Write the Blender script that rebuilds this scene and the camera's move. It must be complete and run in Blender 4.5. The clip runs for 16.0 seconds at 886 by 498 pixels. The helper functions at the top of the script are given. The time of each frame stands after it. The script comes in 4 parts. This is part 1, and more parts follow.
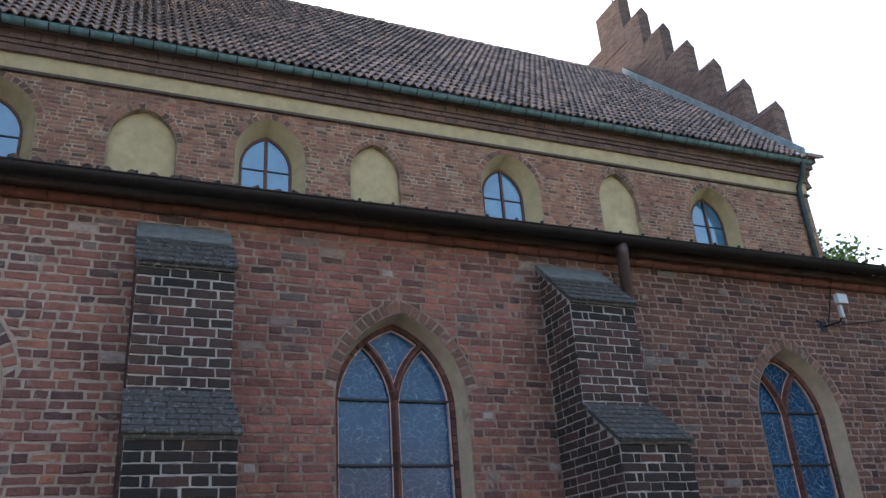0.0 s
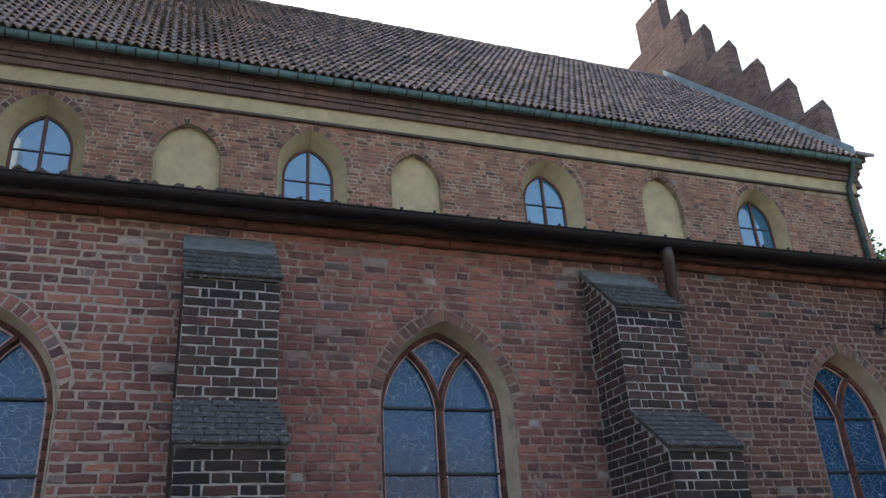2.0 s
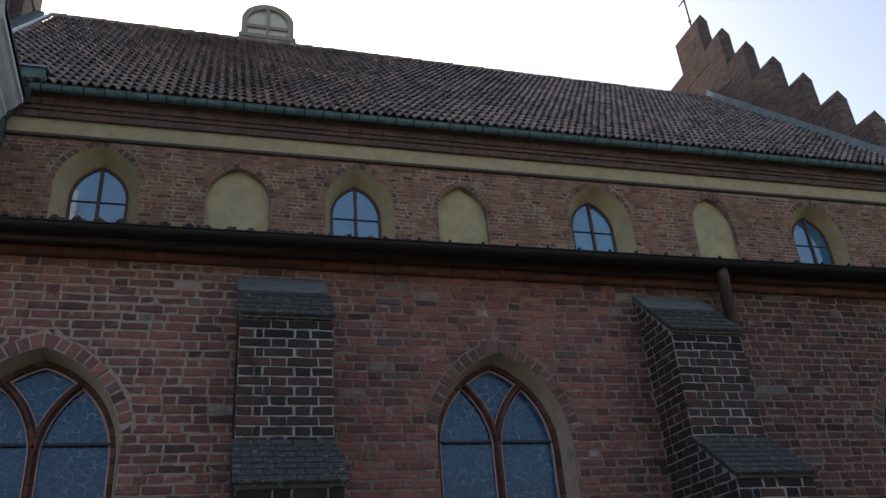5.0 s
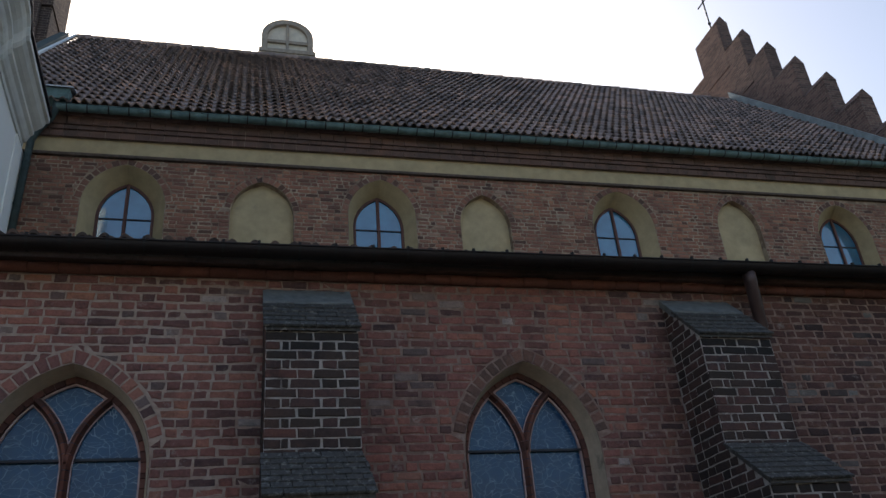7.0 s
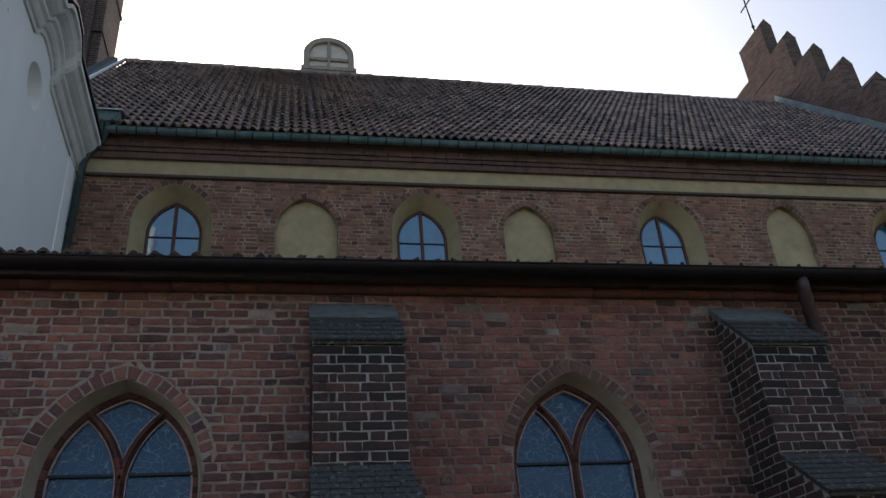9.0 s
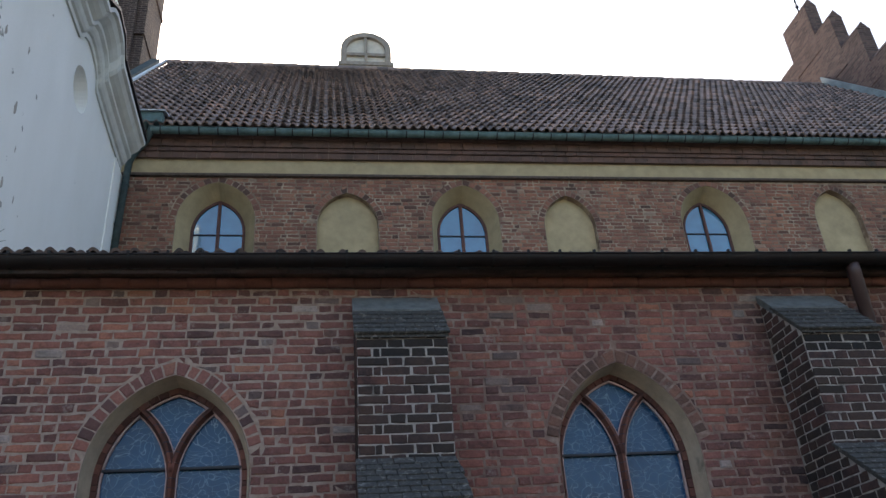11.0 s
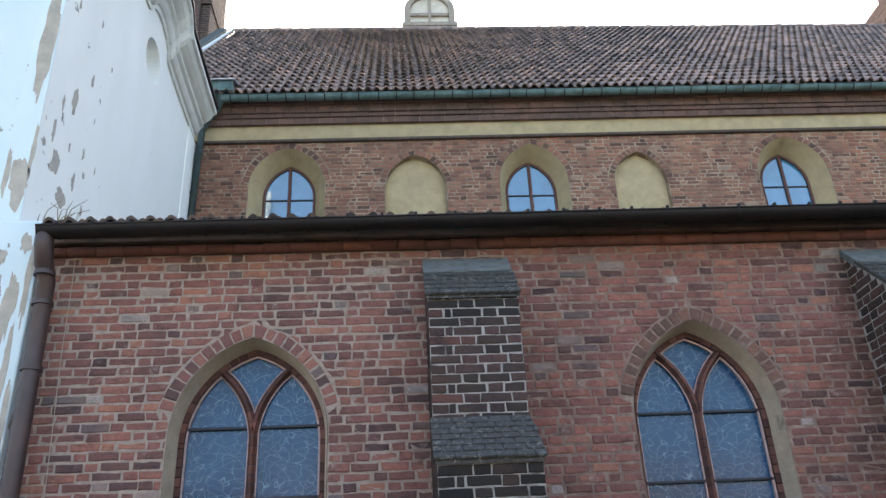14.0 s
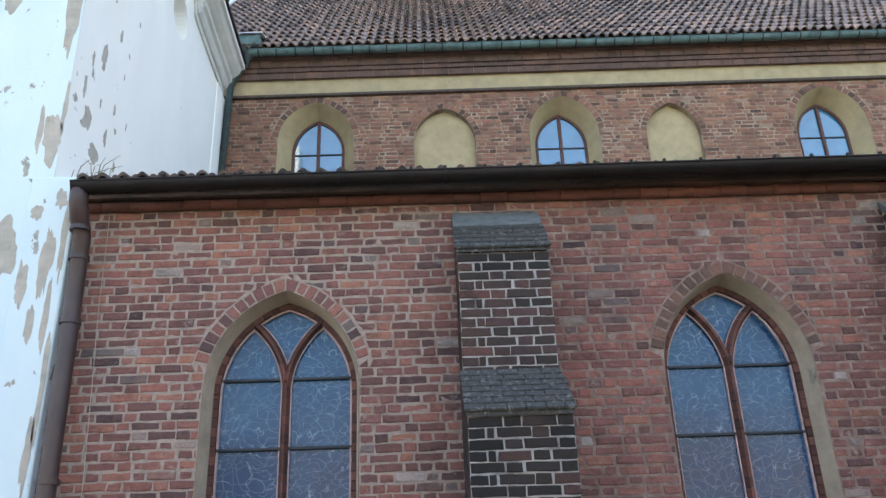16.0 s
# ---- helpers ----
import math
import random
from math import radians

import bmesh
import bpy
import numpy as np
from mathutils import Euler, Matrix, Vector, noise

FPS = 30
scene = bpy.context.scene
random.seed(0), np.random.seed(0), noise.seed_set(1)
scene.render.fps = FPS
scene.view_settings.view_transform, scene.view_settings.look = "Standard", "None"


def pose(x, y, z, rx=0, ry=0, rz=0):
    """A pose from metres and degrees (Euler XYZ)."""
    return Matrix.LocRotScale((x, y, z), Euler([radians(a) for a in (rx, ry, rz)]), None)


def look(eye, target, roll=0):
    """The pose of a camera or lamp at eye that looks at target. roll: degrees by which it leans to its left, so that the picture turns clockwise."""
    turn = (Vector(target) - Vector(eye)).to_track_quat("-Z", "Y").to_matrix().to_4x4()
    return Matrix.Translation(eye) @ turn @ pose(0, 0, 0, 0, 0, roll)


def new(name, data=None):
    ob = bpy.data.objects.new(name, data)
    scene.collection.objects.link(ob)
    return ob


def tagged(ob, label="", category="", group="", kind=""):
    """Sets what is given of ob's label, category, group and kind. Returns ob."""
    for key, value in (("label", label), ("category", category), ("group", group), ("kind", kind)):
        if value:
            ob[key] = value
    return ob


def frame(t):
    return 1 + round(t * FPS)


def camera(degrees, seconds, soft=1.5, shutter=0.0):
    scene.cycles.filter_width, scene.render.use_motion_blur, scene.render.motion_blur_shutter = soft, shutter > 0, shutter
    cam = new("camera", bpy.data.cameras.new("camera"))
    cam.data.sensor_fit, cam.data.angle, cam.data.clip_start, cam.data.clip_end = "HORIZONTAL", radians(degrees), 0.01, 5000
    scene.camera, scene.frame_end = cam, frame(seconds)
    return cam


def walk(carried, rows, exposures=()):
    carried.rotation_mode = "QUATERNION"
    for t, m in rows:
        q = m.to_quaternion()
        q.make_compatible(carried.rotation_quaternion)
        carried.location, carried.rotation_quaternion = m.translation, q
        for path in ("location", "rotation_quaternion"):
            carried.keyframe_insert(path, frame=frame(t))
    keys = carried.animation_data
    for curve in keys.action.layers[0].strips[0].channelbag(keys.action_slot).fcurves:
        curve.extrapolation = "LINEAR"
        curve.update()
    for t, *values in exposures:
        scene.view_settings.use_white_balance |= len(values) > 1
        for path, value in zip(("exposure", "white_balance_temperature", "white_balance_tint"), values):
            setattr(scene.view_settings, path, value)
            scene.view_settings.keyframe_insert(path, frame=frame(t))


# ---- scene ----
cam = camera(57.7, 16.0, soft=1.45)
PATH = [
    (0, (0.049, 0.322, 1.6), (0.812, 1.99, 2.4), -4.1),
    (0.5, (0.048, 0.326, 1.601), (0.778, 2.004, 2.407), -3.8),
    (1, (0.047, 0.329, 1.601), (0.745, 2.017, 2.415), -3.7),
    (1.5, (0.046, 0.332, 1.601), (0.715, 2.028, 2.423), -3.6),
    (2, (0.044, 0.335, 1.602), (0.709, 2.032, 2.426), -3.8),
    (2.5, (0.043, 0.338, 1.602), (0.688, 2.035, 2.441), -3.8),
    (3, (0.042, 0.341, 1.602), (0.66, 2.039, 2.461), -3.8),
    (3.5, (0.041, 0.345, 1.603), (0.632, 2.041, 2.481), -4.0),
    (4, (0.039, 0.348, 1.603), (0.619, 2.043, 2.491), -4.4),
    (6.5, (0.033, 0.363, 1.605), (0.527, 2.066, 2.531), -5.0),
    (7, (0.032, 0.367, 1.605), (0.521, 2.069, 2.535), -5.2),
    (7.5, (0.031, 0.37, 1.605), (0.508, 2.072, 2.541), -5.2),
    (8, (0.03, 0.373, 1.606), (0.467, 2.075, 2.56), -4.9),
    (8.5, (0.028, 0.376, 1.606), (0.435, 2.084, 2.565), -4.7),
    (9, (0.027, 0.379, 1.606), (0.41, 2.089, 2.571), -4.7),
    (11.5, (0.021, 0.395, 1.608), (0.274, 2.138, 2.557), -4.1),
    (12, (0.02, 0.398, 1.608), (0.238, 2.151, 2.546), -3.9),
    (12.5, (0.018, 0.401, 1.609), (0.203, 2.165, 2.533), -3.5),
    (13, (0.017, 0.404, 1.609), (0.179, 2.176, 2.522), -3.2),
    (13.5, (0.016, 0.408, 1.609), (0.156, 2.186, 2.513), -3.0),
    (14, (0.015, 0.411, 1.61), (0.129, 2.203, 2.489), -2.9),
    (14.5, (0.013, 0.414, 1.61), (0.096, 2.224, 2.457), -2.6),
    (15, (0.012, 0.417, 1.61), (0.075, 2.234, 2.444), -2.4),
    (15.5, (0.011, 0.42, 1.611), (0.062, 2.25, 2.417), -2.3),
    (16, (0.01, 0.423, 1.611), (0.049, 2.265, 2.39), -2.1),
]

# exposure follows the clip's own automatic exposure
EXPOSE = [(0, 1.75, 6700, 10), (2, 1.65, 6700, 10), (4, 0.9, 6700, 10), (6.5, 0.58, 6700, 10), (9, 0.45, 6700, 10), (11.5, 1.55, 6700, 10), (13, 2.05, 6800, 9), (16, 2.42, 7000, 9)]

walk(cam, [(t, look(eye, target, roll)) for t, eye, target, roll in PATH], EXPOSE)

# ---- world and sun: bright veiled sky, sun low behind the church ----
world = bpy.data.worlds.new("sky")
scene.world = world
world.use_nodes = True
wn = world.node_tree.nodes
wn.clear()
sky = wn.new("ShaderNodeTexSky")
sky.sky_type, sky.sun_disc = "NISHITA", False
sky.sun_elevation, sky.sun_rotation = radians(32), 0.0
sky.air_density, sky.dust_density, sky.ozone_density = 1.0, 3.0, 1.0
bg = wn.new("ShaderNodeBackground")
bg.inputs["Strength"].default_value = 0.15
wo = wn.new("ShaderNodeOutputWorld")
world.node_tree.links.new(sky.outputs[0], bg.inputs[0])
world.node_tree.links.new(bg.outputs[0], wo.inputs[0])
sun = new("sun", bpy.data.lights.new("sun", "SUN"))
sun.data.energy, sun.data.angle, sun.data.color = 2.0, radians(3), (1.0, 0.94, 0.86)
sun.matrix_world = look((0, 57, 35.6), (0, 0, 0))

# ---- materials ----
def mat(name):
    m = bpy.data.materials.new(name)
    m.use_nodes = True
    return m, m.node_tree.nodes, m.node_tree.links, m.node_tree.nodes["Principled BSDF"]


def ramp(n, l, fac, stops):
    r = n.new("ShaderNodeValToRGB")
    while len(r.color_ramp.elements) < len(stops):
        r.color_ramp.elements.new(0.5)
    for e, (p, c) in zip(r.color_ramp.elements, stops):
        e.position, e.color = p, (*c, 1)
    l.new(fac, r.inputs[0])
    return r.outputs[0]


def noise_tex(n, l, scale, detail=5.0, rough=0.6, stretch=(1, 1, 1)):
    tc = n.new("ShaderNodeNewGeometry")
    mp = n.new("ShaderNodeMapping")
    mp.inputs["Scale"].default_value = stretch
    l.new(tc.outputs["Position"], mp.inputs[0])
    t = n.new("ShaderNodeTexNoise")
    t.inputs["Scale"].default_value, t.inputs["Detail"].default_value, t.inputs["Roughness"].default_value = scale, detail, rough
    l.new(mp.outputs[0], t.inputs[0])
    return t.outputs[0]


def mix(n, l, fac, a, b, mode="MIX"):
    m = n.new("ShaderNodeMix")
    m.data_type, m.blend_type = "RGBA", mode
    for sock, v in ((m.inputs[0], fac), (m.inputs[6], a), (m.inputs[7], b)):
        if isinstance(v, bpy.types.NodeSocket):
            l.new(v, sock)
        else:
            sock.default_value = v if isinstance(v, float) else (*v, 1)
    return m.outputs[2]


def bump(n, l, p, height, strength, dist):
    b = n.new("ShaderNodeBump")
    b.inputs["Strength"].default_value, b.inputs["Distance"].default_value = strength, dist
    l.new(height, b.inputs["Height"])
    l.new(b.outputs[0], p.inputs["Normal"])


def maths(n, l, op, a, b):
    m = n.new("ShaderNodeMath")
    m.operation = op
    for i, v in ((0, a), (1, b)):
        if isinstance(v, bpy.types.NodeSocket):
            l.new(v, m.inputs[i])
        else:
            m.inputs[i].default_value = v
    return m.outputs[0]


def brick_material(name, stops, single, dirt=(0.05, 0.045, 0.04), dirt_from=0.6, lime=0.0, brown=False):
    """Fired clay: one tone a brick, fine grain, soot stains and lime bloom."""
    m, n, l, p = mat(name)
    if single:
        rnd = n.new("ShaderNodeObjectInfo").outputs["Random"]
    else:
        rnd = n.new("ShaderNodeNewGeometry").outputs["Random Per Island"]
    base = ramp(n, l, rnd, stops)
    grain = noise_tex(n, l, 55, 6, 0.7)
    base = mix(n, l, 0.55, base, ramp(n, l, grain, [(0.25, (0.45, 0.45, 0.45)), (0.75, (1.35, 1.3, 1.3))]), "MULTIPLY")
    patch = noise_tex(n, l, 0.9, 4, 0.6)
    base = mix(n, l, 0.7, base, ramp(n, l, patch, [(0.28, (0.60, 0.66, 0.70)), (0.45, (0.92, 0.95, 0.97)), (0.55, (1.03, 1.0, 0.98)), (0.72, (1.3, 1.12, 1.0))]), "MULTIPLY")
    # browner bricks eastwards, with the dimmer picture there darkened into the colour too
    if brown:
        geo = n.new("ShaderNodeNewGeometry")
        sep = n.new("ShaderNodeSeparateXYZ")
        l.new(geo.outputs["Position"], sep.inputs[0])
        along = n.new("ShaderNodeMapRange")
        along.inputs["From Min"].default_value, along.inputs["From Max"].default_value = 3.2, 8.0
        along.inputs["To Min"].default_value, along.inputs["To Max"].default_value = -0.08, 0.42
        l.new(sep.outputs[0], along.inputs[0])
        bf = ramp(n, l, maths(n, l, "ADD", noise_tex(n, l, 1.3, 6, 0.7), along.outputs[0]), [(0.42, (0, 0, 0)), (0.68, (1, 1, 1))])
        base = mix(n, l, bf, base, mix(n, l, 1.0, base, (0.50, 0.57, 0.58), "MULTIPLY"))
    if lime:
        blot = noise_tex(n, l, 8.5, 6, 0.7, (0.7, 0.7, 1.3))
        base = mix(n, l, 0.8, base, ramp(n, l, blot, [(0.33, (0.56, 0.62, 0.68)), (0.47, (0.97, 0.97, 0.97)), (0.57, (1.03, 1.02, 1.0)), (0.70, (1.12, 1.17, 1.18))]), "MULTIPLY")
    soot = noise_tex(n, l, 3.1, 8, 0.68)
    sootf = ramp(n, l, soot, [(dirt_from, (0, 0, 0)), (dirt_from + 0.2, (0.8, 0.8, 0.8))])
    base = mix(n, l, sootf, base, dirt)
    if lime:
        lf = ramp(n, l, noise_tex(n, l, 5.3, 7, 0.72), [(0.60, (0, 0, 0)), (0.74, (lime, lime, lime))])
        base = mix(n, l, lf, base, (0.45, 0.42, 0.38))
        sp = ramp(n, l, noise_tex(n, l, 19, 6, 0.7, (0.6, 0.6, 1.2)), [(0.63, (0, 0, 0)), (0.72, (0.55, 0.55, 0.55))])
        base = mix(n, l, sp, base, (0.40, 0.34, 0.29))
    l.new(base, p.inputs["Base Color"])
    p.inputs["Roughness"].default_value = 0.88
    p.inputs["Specular IOR Level"].default_value = 0.25
    bump(n, l, p, noise_tex(n, l, 90, 5, 0.7), 0.45, 0.006)
    return m


def plain(name, colour, rough=0.8, var=0.35, scale=6.0, metal=0.0, relief=0.3, fine=60.0, stain=None, stain_at=0.58, spec=0.3, stretch=(1, 1, 1)):
    m, n, l, p = mat(name)
    a = noise_tex(n, l, scale, 7, 0.65, stretch)
    lo, hi = 1 - var, 1 + var
    base = mix(n, l, 1.0, colour, ramp(n, l, a, [(0.3, (lo, lo, lo)), (0.7, (hi, hi, hi))]), "MULTIPLY")
    if stain:
        s = ramp(n, l, noise_tex(n, l, scale * 0.45, 8, 0.7, stretch), [(stain_at, (0, 0, 0)), (stain_at + 0.12, (0.85, 0.85, 0.85))])
        base = mix(n, l, s, base, stain)
    l.new(base, p.inputs["Base Color"])
    p.inputs["Roughness"].default_value, p.inputs["Metallic"].default_value = rough, metal
    p.inputs["Specular IOR Level"].default_value = spec
    bump(n, l, p, noise_tex(n, l, fine, 5, 0.7), relief, 0.004)
    return m


RED = [(0.0, (0.102, 0.062, 0.060)), (0.06, (0.140, 0.078, 0.073)), (0.15, (0.191, 0.093, 0.082)), (0.4, (0.242, 0.109, 0.093)), (0.7, (0.279, 0.126, 0.102)), (0.88, (0.321, 0.147, 0.112)), (0.94, (0.372, 0.170, 0.116)), (0.955, (0.149, 0.109, 0.104)), (0.975, (0.223, 0.166, 0.150)), (1.0, (0.428, 0.360, 0.331))]
WARM = [(0.0, (0.11, 0.066, 0.052)), (0.12, (0.20, 0.105, 0.078)), (0.5, (0.28, 0.135, 0.094)), (0.85, (0.34, 0.165, 0.11)), (0.95, (0.38, 0.20, 0.13)), (1.0, (0.33, 0.25, 0.19))]
DARK_WARM = [(0.0, (0.10, 0.064, 0.052)), (0.25, (0.17, 0.095, 0.074)), (0.6, (0.25, 0.125, 0.09)), (1.0, (0.32, 0.16, 0.11))]
SOOT = [(0.0, (0.042, 0.034, 0.030)), (0.45, (0.068, 0.047, 0.040)), (0.85, (0.092, 0.055, 0.050)), (0.97, (0.105, 0.058, 0.052)), (1.0, (0.13, 0.064, 0.054))]
M_BRICK = brick_material("clay_brick", RED, False, lime=0.5, brown=True)
M_BRICK_ONE = brick_material("clay_brick_single", RED, True, lime=0.5, brown=True)
M_WARM = brick_material("pale_clay_brick", WARM, False)
M_SOOT = brick_material("sooty_brick", SOOT, True, dirt=(0.02, 0.02, 0.022), dirt_from=0.5)
M_BLACK = brick_material("blackened_brick", [(0.0, (0.022, 0.02, 0.02)), (0.7, (0.04, 0.034, 0.032)), (0.92, (0.06, 0.042, 0.037)), (1.0, (0.10, 0.052, 0.045))], True, dirt=(0.018, 0.018, 0.018), dirt_from=0.5)
M_RING = brick_material("arch_brick", RED, True)
M_RING_DULL = brick_material("weathered_arch_brick", [(0.0, (0.11, 0.075, 0.063)), (0.5, (0.165, 0.095, 0.076)), (1.0, (0.23, 0.125, 0.095))], True, lime=0.4)
M_WARM_ONE = brick_material("pale_clay_brick_single", WARM, True)
M_RING_WARM = brick_material("pale_arch_brick", DARK_WARM, True)
M_MOULD = brick_material("moulded_brick", [(0.0, (0.085, 0.042, 0.036)), (0.5, (0.125, 0.058, 0.048)), (1.0, (0.175, 0.08, 0.064))], True)
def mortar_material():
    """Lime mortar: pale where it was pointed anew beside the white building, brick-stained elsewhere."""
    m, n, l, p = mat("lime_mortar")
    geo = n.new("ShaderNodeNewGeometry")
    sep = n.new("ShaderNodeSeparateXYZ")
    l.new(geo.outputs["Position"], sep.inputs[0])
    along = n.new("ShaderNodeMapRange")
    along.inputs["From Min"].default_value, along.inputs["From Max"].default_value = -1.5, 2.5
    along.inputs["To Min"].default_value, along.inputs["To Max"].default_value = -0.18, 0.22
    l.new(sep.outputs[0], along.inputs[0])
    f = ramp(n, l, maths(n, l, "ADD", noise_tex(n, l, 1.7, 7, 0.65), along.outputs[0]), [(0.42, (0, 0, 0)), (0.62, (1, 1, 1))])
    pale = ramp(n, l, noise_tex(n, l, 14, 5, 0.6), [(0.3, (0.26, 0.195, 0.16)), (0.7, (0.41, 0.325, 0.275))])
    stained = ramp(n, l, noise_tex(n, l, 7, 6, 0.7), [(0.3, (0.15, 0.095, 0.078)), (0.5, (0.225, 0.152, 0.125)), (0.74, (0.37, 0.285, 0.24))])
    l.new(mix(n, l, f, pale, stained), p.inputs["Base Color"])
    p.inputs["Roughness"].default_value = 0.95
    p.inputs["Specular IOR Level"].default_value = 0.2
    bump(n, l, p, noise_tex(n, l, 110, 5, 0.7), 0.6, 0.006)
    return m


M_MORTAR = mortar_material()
M_MORTAR_UP = plain("pale_mortar", (0.36, 0.28, 0.20), 0.95, 0.35, 5, stain=(0.19, 0.125, 0.09), stain_at=0.44, relief=0.6)
M_MORTAR_LIGHT = plain("light_mortar", (0.34, 0.31, 0.285), 0.95, 0.3, 7, stain=(0.10, 0.085, 0.078), stain_at=0.53, relief=0.6, fine=120)
M_CORNICE = brick_material("cornice_brick", [(0.0, (0.145, 0.096, 0.08)), (0.5, (0.165, 0.106, 0.088)), (1.0, (0.19, 0.118, 0.096))], False, dirt_from=0.5)
M_ROLL = brick_material("roll_brick", [(0.0, (0.14, 0.064, 0.05)), (0.6, (0.175, 0.077, 0.06)), (1.0, (0.21, 0.092, 0.07))], True)
M_OCHRE = plain("ochre_plaster", (0.45, 0.36, 0.215), 0.92, 0.16, 3, stain=(0.33, 0.27, 0.18), stain_at=0.6, relief=0.4, fine=40)
M_REVEAL = plain("grey_beige_plaster", (0.50, 0.405, 0.305), 0.92, 0.18, 5, stain=(0.2, 0.18, 0.14), stain_at=0.6, relief=0.4, fine=40)
M_SLATE = plain("black_slate", (0.062, 0.060, 0.056), 0.75, 0.5, 40, stain=(0.27, 0.265, 0.245), stain_at=0.55, relief=0.5, fine=70)
M_COPPER = plain("verdigris_copper", (0.115, 0.185, 0.185), 0.6, 0.4, 5, stain=(0.03, 0.05, 0.05), stain_at=0.6, relief=0.2)
M_COPPER_DARK = plain("dark_patinated_copper", (0.05, 0.075, 0.075), 0.6, 0.35, 6, stain=(0.10, 0.16, 0.15), stain_at=0.62, relief=0.2)
M_BROWN_PAINT = plain("brown_painted_metal", (0.062, 0.036, 0.034), 0.42, 0.2, 3, relief=0.1, spec=0.45)
M_DARK_METAL = plain("dark_sheet_metal", (0.018, 0.014, 0.014), 0.5, 0.3, 3, relief=0.1, spec=0.2)
M_FRAME = plain("red_brown_timber", (0.11, 0.05, 0.04), 0.6, 0.25, 12, relief=0.3)
M_PINK = plain("pinkish_putty", (0.46, 0.34, 0.33), 0.85, 0.2, 14, relief=0.3)
M_BAR = plain("iron_bar", (0.02, 0.022, 0.03), 0.5, 0.2, 9, relief=0.1)
M_WHITE = plain("white_limewash", (0.74, 0.78, 0.80), 0.9, 0.05, 2.2, relief=0.25, fine=18)
M_FLASH = plain("grey_zinc_flashing", (0.23, 0.28, 0.29), 0.55, 0.3, 4, stain=(0.07, 0.09, 0.09), stain_at=0.6, relief=0.2)
M_FILLET = plain("grey_mortar_fillet", (0.15, 0.165, 0.17), 0.8, 0.3, 9, stain=(0.07, 0.07, 0.07), stain_at=0.58, relief=0.4)
M_STRING = plain("dark_string_course", (0.10, 0.075, 0.062), 0.9, 0.4, 12, relief=0.6, fine=40)
M_STONE = plain("grey_moulding_plaster", (0.66, 0.67, 0.64), 0.9, 0.14, 2.5, stain=(0.33, 0.33, 0.31), stain_at=0.6, relief=0.3, fine=25)
M_BARE = plain("bare_grey_render", (0.44, 0.40, 0.345), 0.95, 0.18, 7, stain=(0.25, 0.2, 0.15), stain_at=0.6, relief=0.6, fine=40)
M_GREYWALL = plain("white_dormer_paint", (0.72, 0.65, 0.54), 0.8, 0.15, 4, relief=0.2)
M_LANT = plain("weathered_dormer_timber", (0.37, 0.31, 0.25), 0.85, 0.25, 8, relief=0.4)
M_GROUND = plain("trodden_grass", (0.085, 0.08, 0.05), 0.95, 0.4, 1.2, relief=0.8, fine=25)
# for the added high wall only: near black, to keep reflections dark
M_BLOCKER = plain("dark_blocker", (0.035, 0.05, 0.025), 0.8, 0.5, 3.0, relief=0.9, fine=9)
M_PALE = plain("pale_grey_plastic", (0.5, 0.52, 0.55), 0.45, 0.08, 5, relief=0.05)
M_CABLE = plain("black_cable", (0.012, 0.012, 0.012), 0.6, 0.2, 5, relief=0.05)


def tile_material(name, single, tone=1.0):
    m, n, l, p = mat(name)
    rnd = n.new("ShaderNodeObjectInfo").outputs["Random"] if single else n.new("ShaderNodeNewGeometry").outputs["Random Per Island"]
    stops = [(0.0, (0.15, 0.125, 0.12)), (0.35, (0.27, 0.215, 0.20)), (0.75, (0.37, 0.285, 0.255)), (1.0, (0.45, 0.315, 0.262))]
    base = ramp(n, l, rnd, [(p, tuple(tone * v for v in c)) for p, c in stops])
    big = noise_tex(n, l, 0.35, 4, 0.6)
    base = mix(n, l, 0.6, base, ramp(n, l, big, [(0.35, (0.6, 0.62, 0.64)), (0.65, (1.3, 1.2, 1.15))]), "MULTIPLY")
    lich = ramp(n, l, noise_tex(n, l, 9, 8, 0.7), [(0.56, (0, 0, 0)), (0.72, (0.6, 0.6, 0.6))])
    base = mix(n, l, lich, base, (0.34 * tone, 0.325 * tone, 0.30 * tone))
    l.new(base, p.inputs["Base Color"])
    p.inputs["Roughness"].default_value = 0.85
    p.inputs["Specular IOR Level"].default_value = 0.25
    bump(n, l, p, noise_tex(n, l, 45, 5, 0.7), 0.5, 0.006)
    return m


M_TILE = tile_material("clay_roof_tile", False)
M_TILE_ONE = tile_material("clay_roof_tile_single", True)
# aisle copies: same tile toned down, for dirt and the shade on its ends
M_TILE_DIM = tile_material("dim_roof_tile", False, 0.4)
M_TILE_DIM_ONE = tile_material("dim_roof_tile_single", True, 0.4)


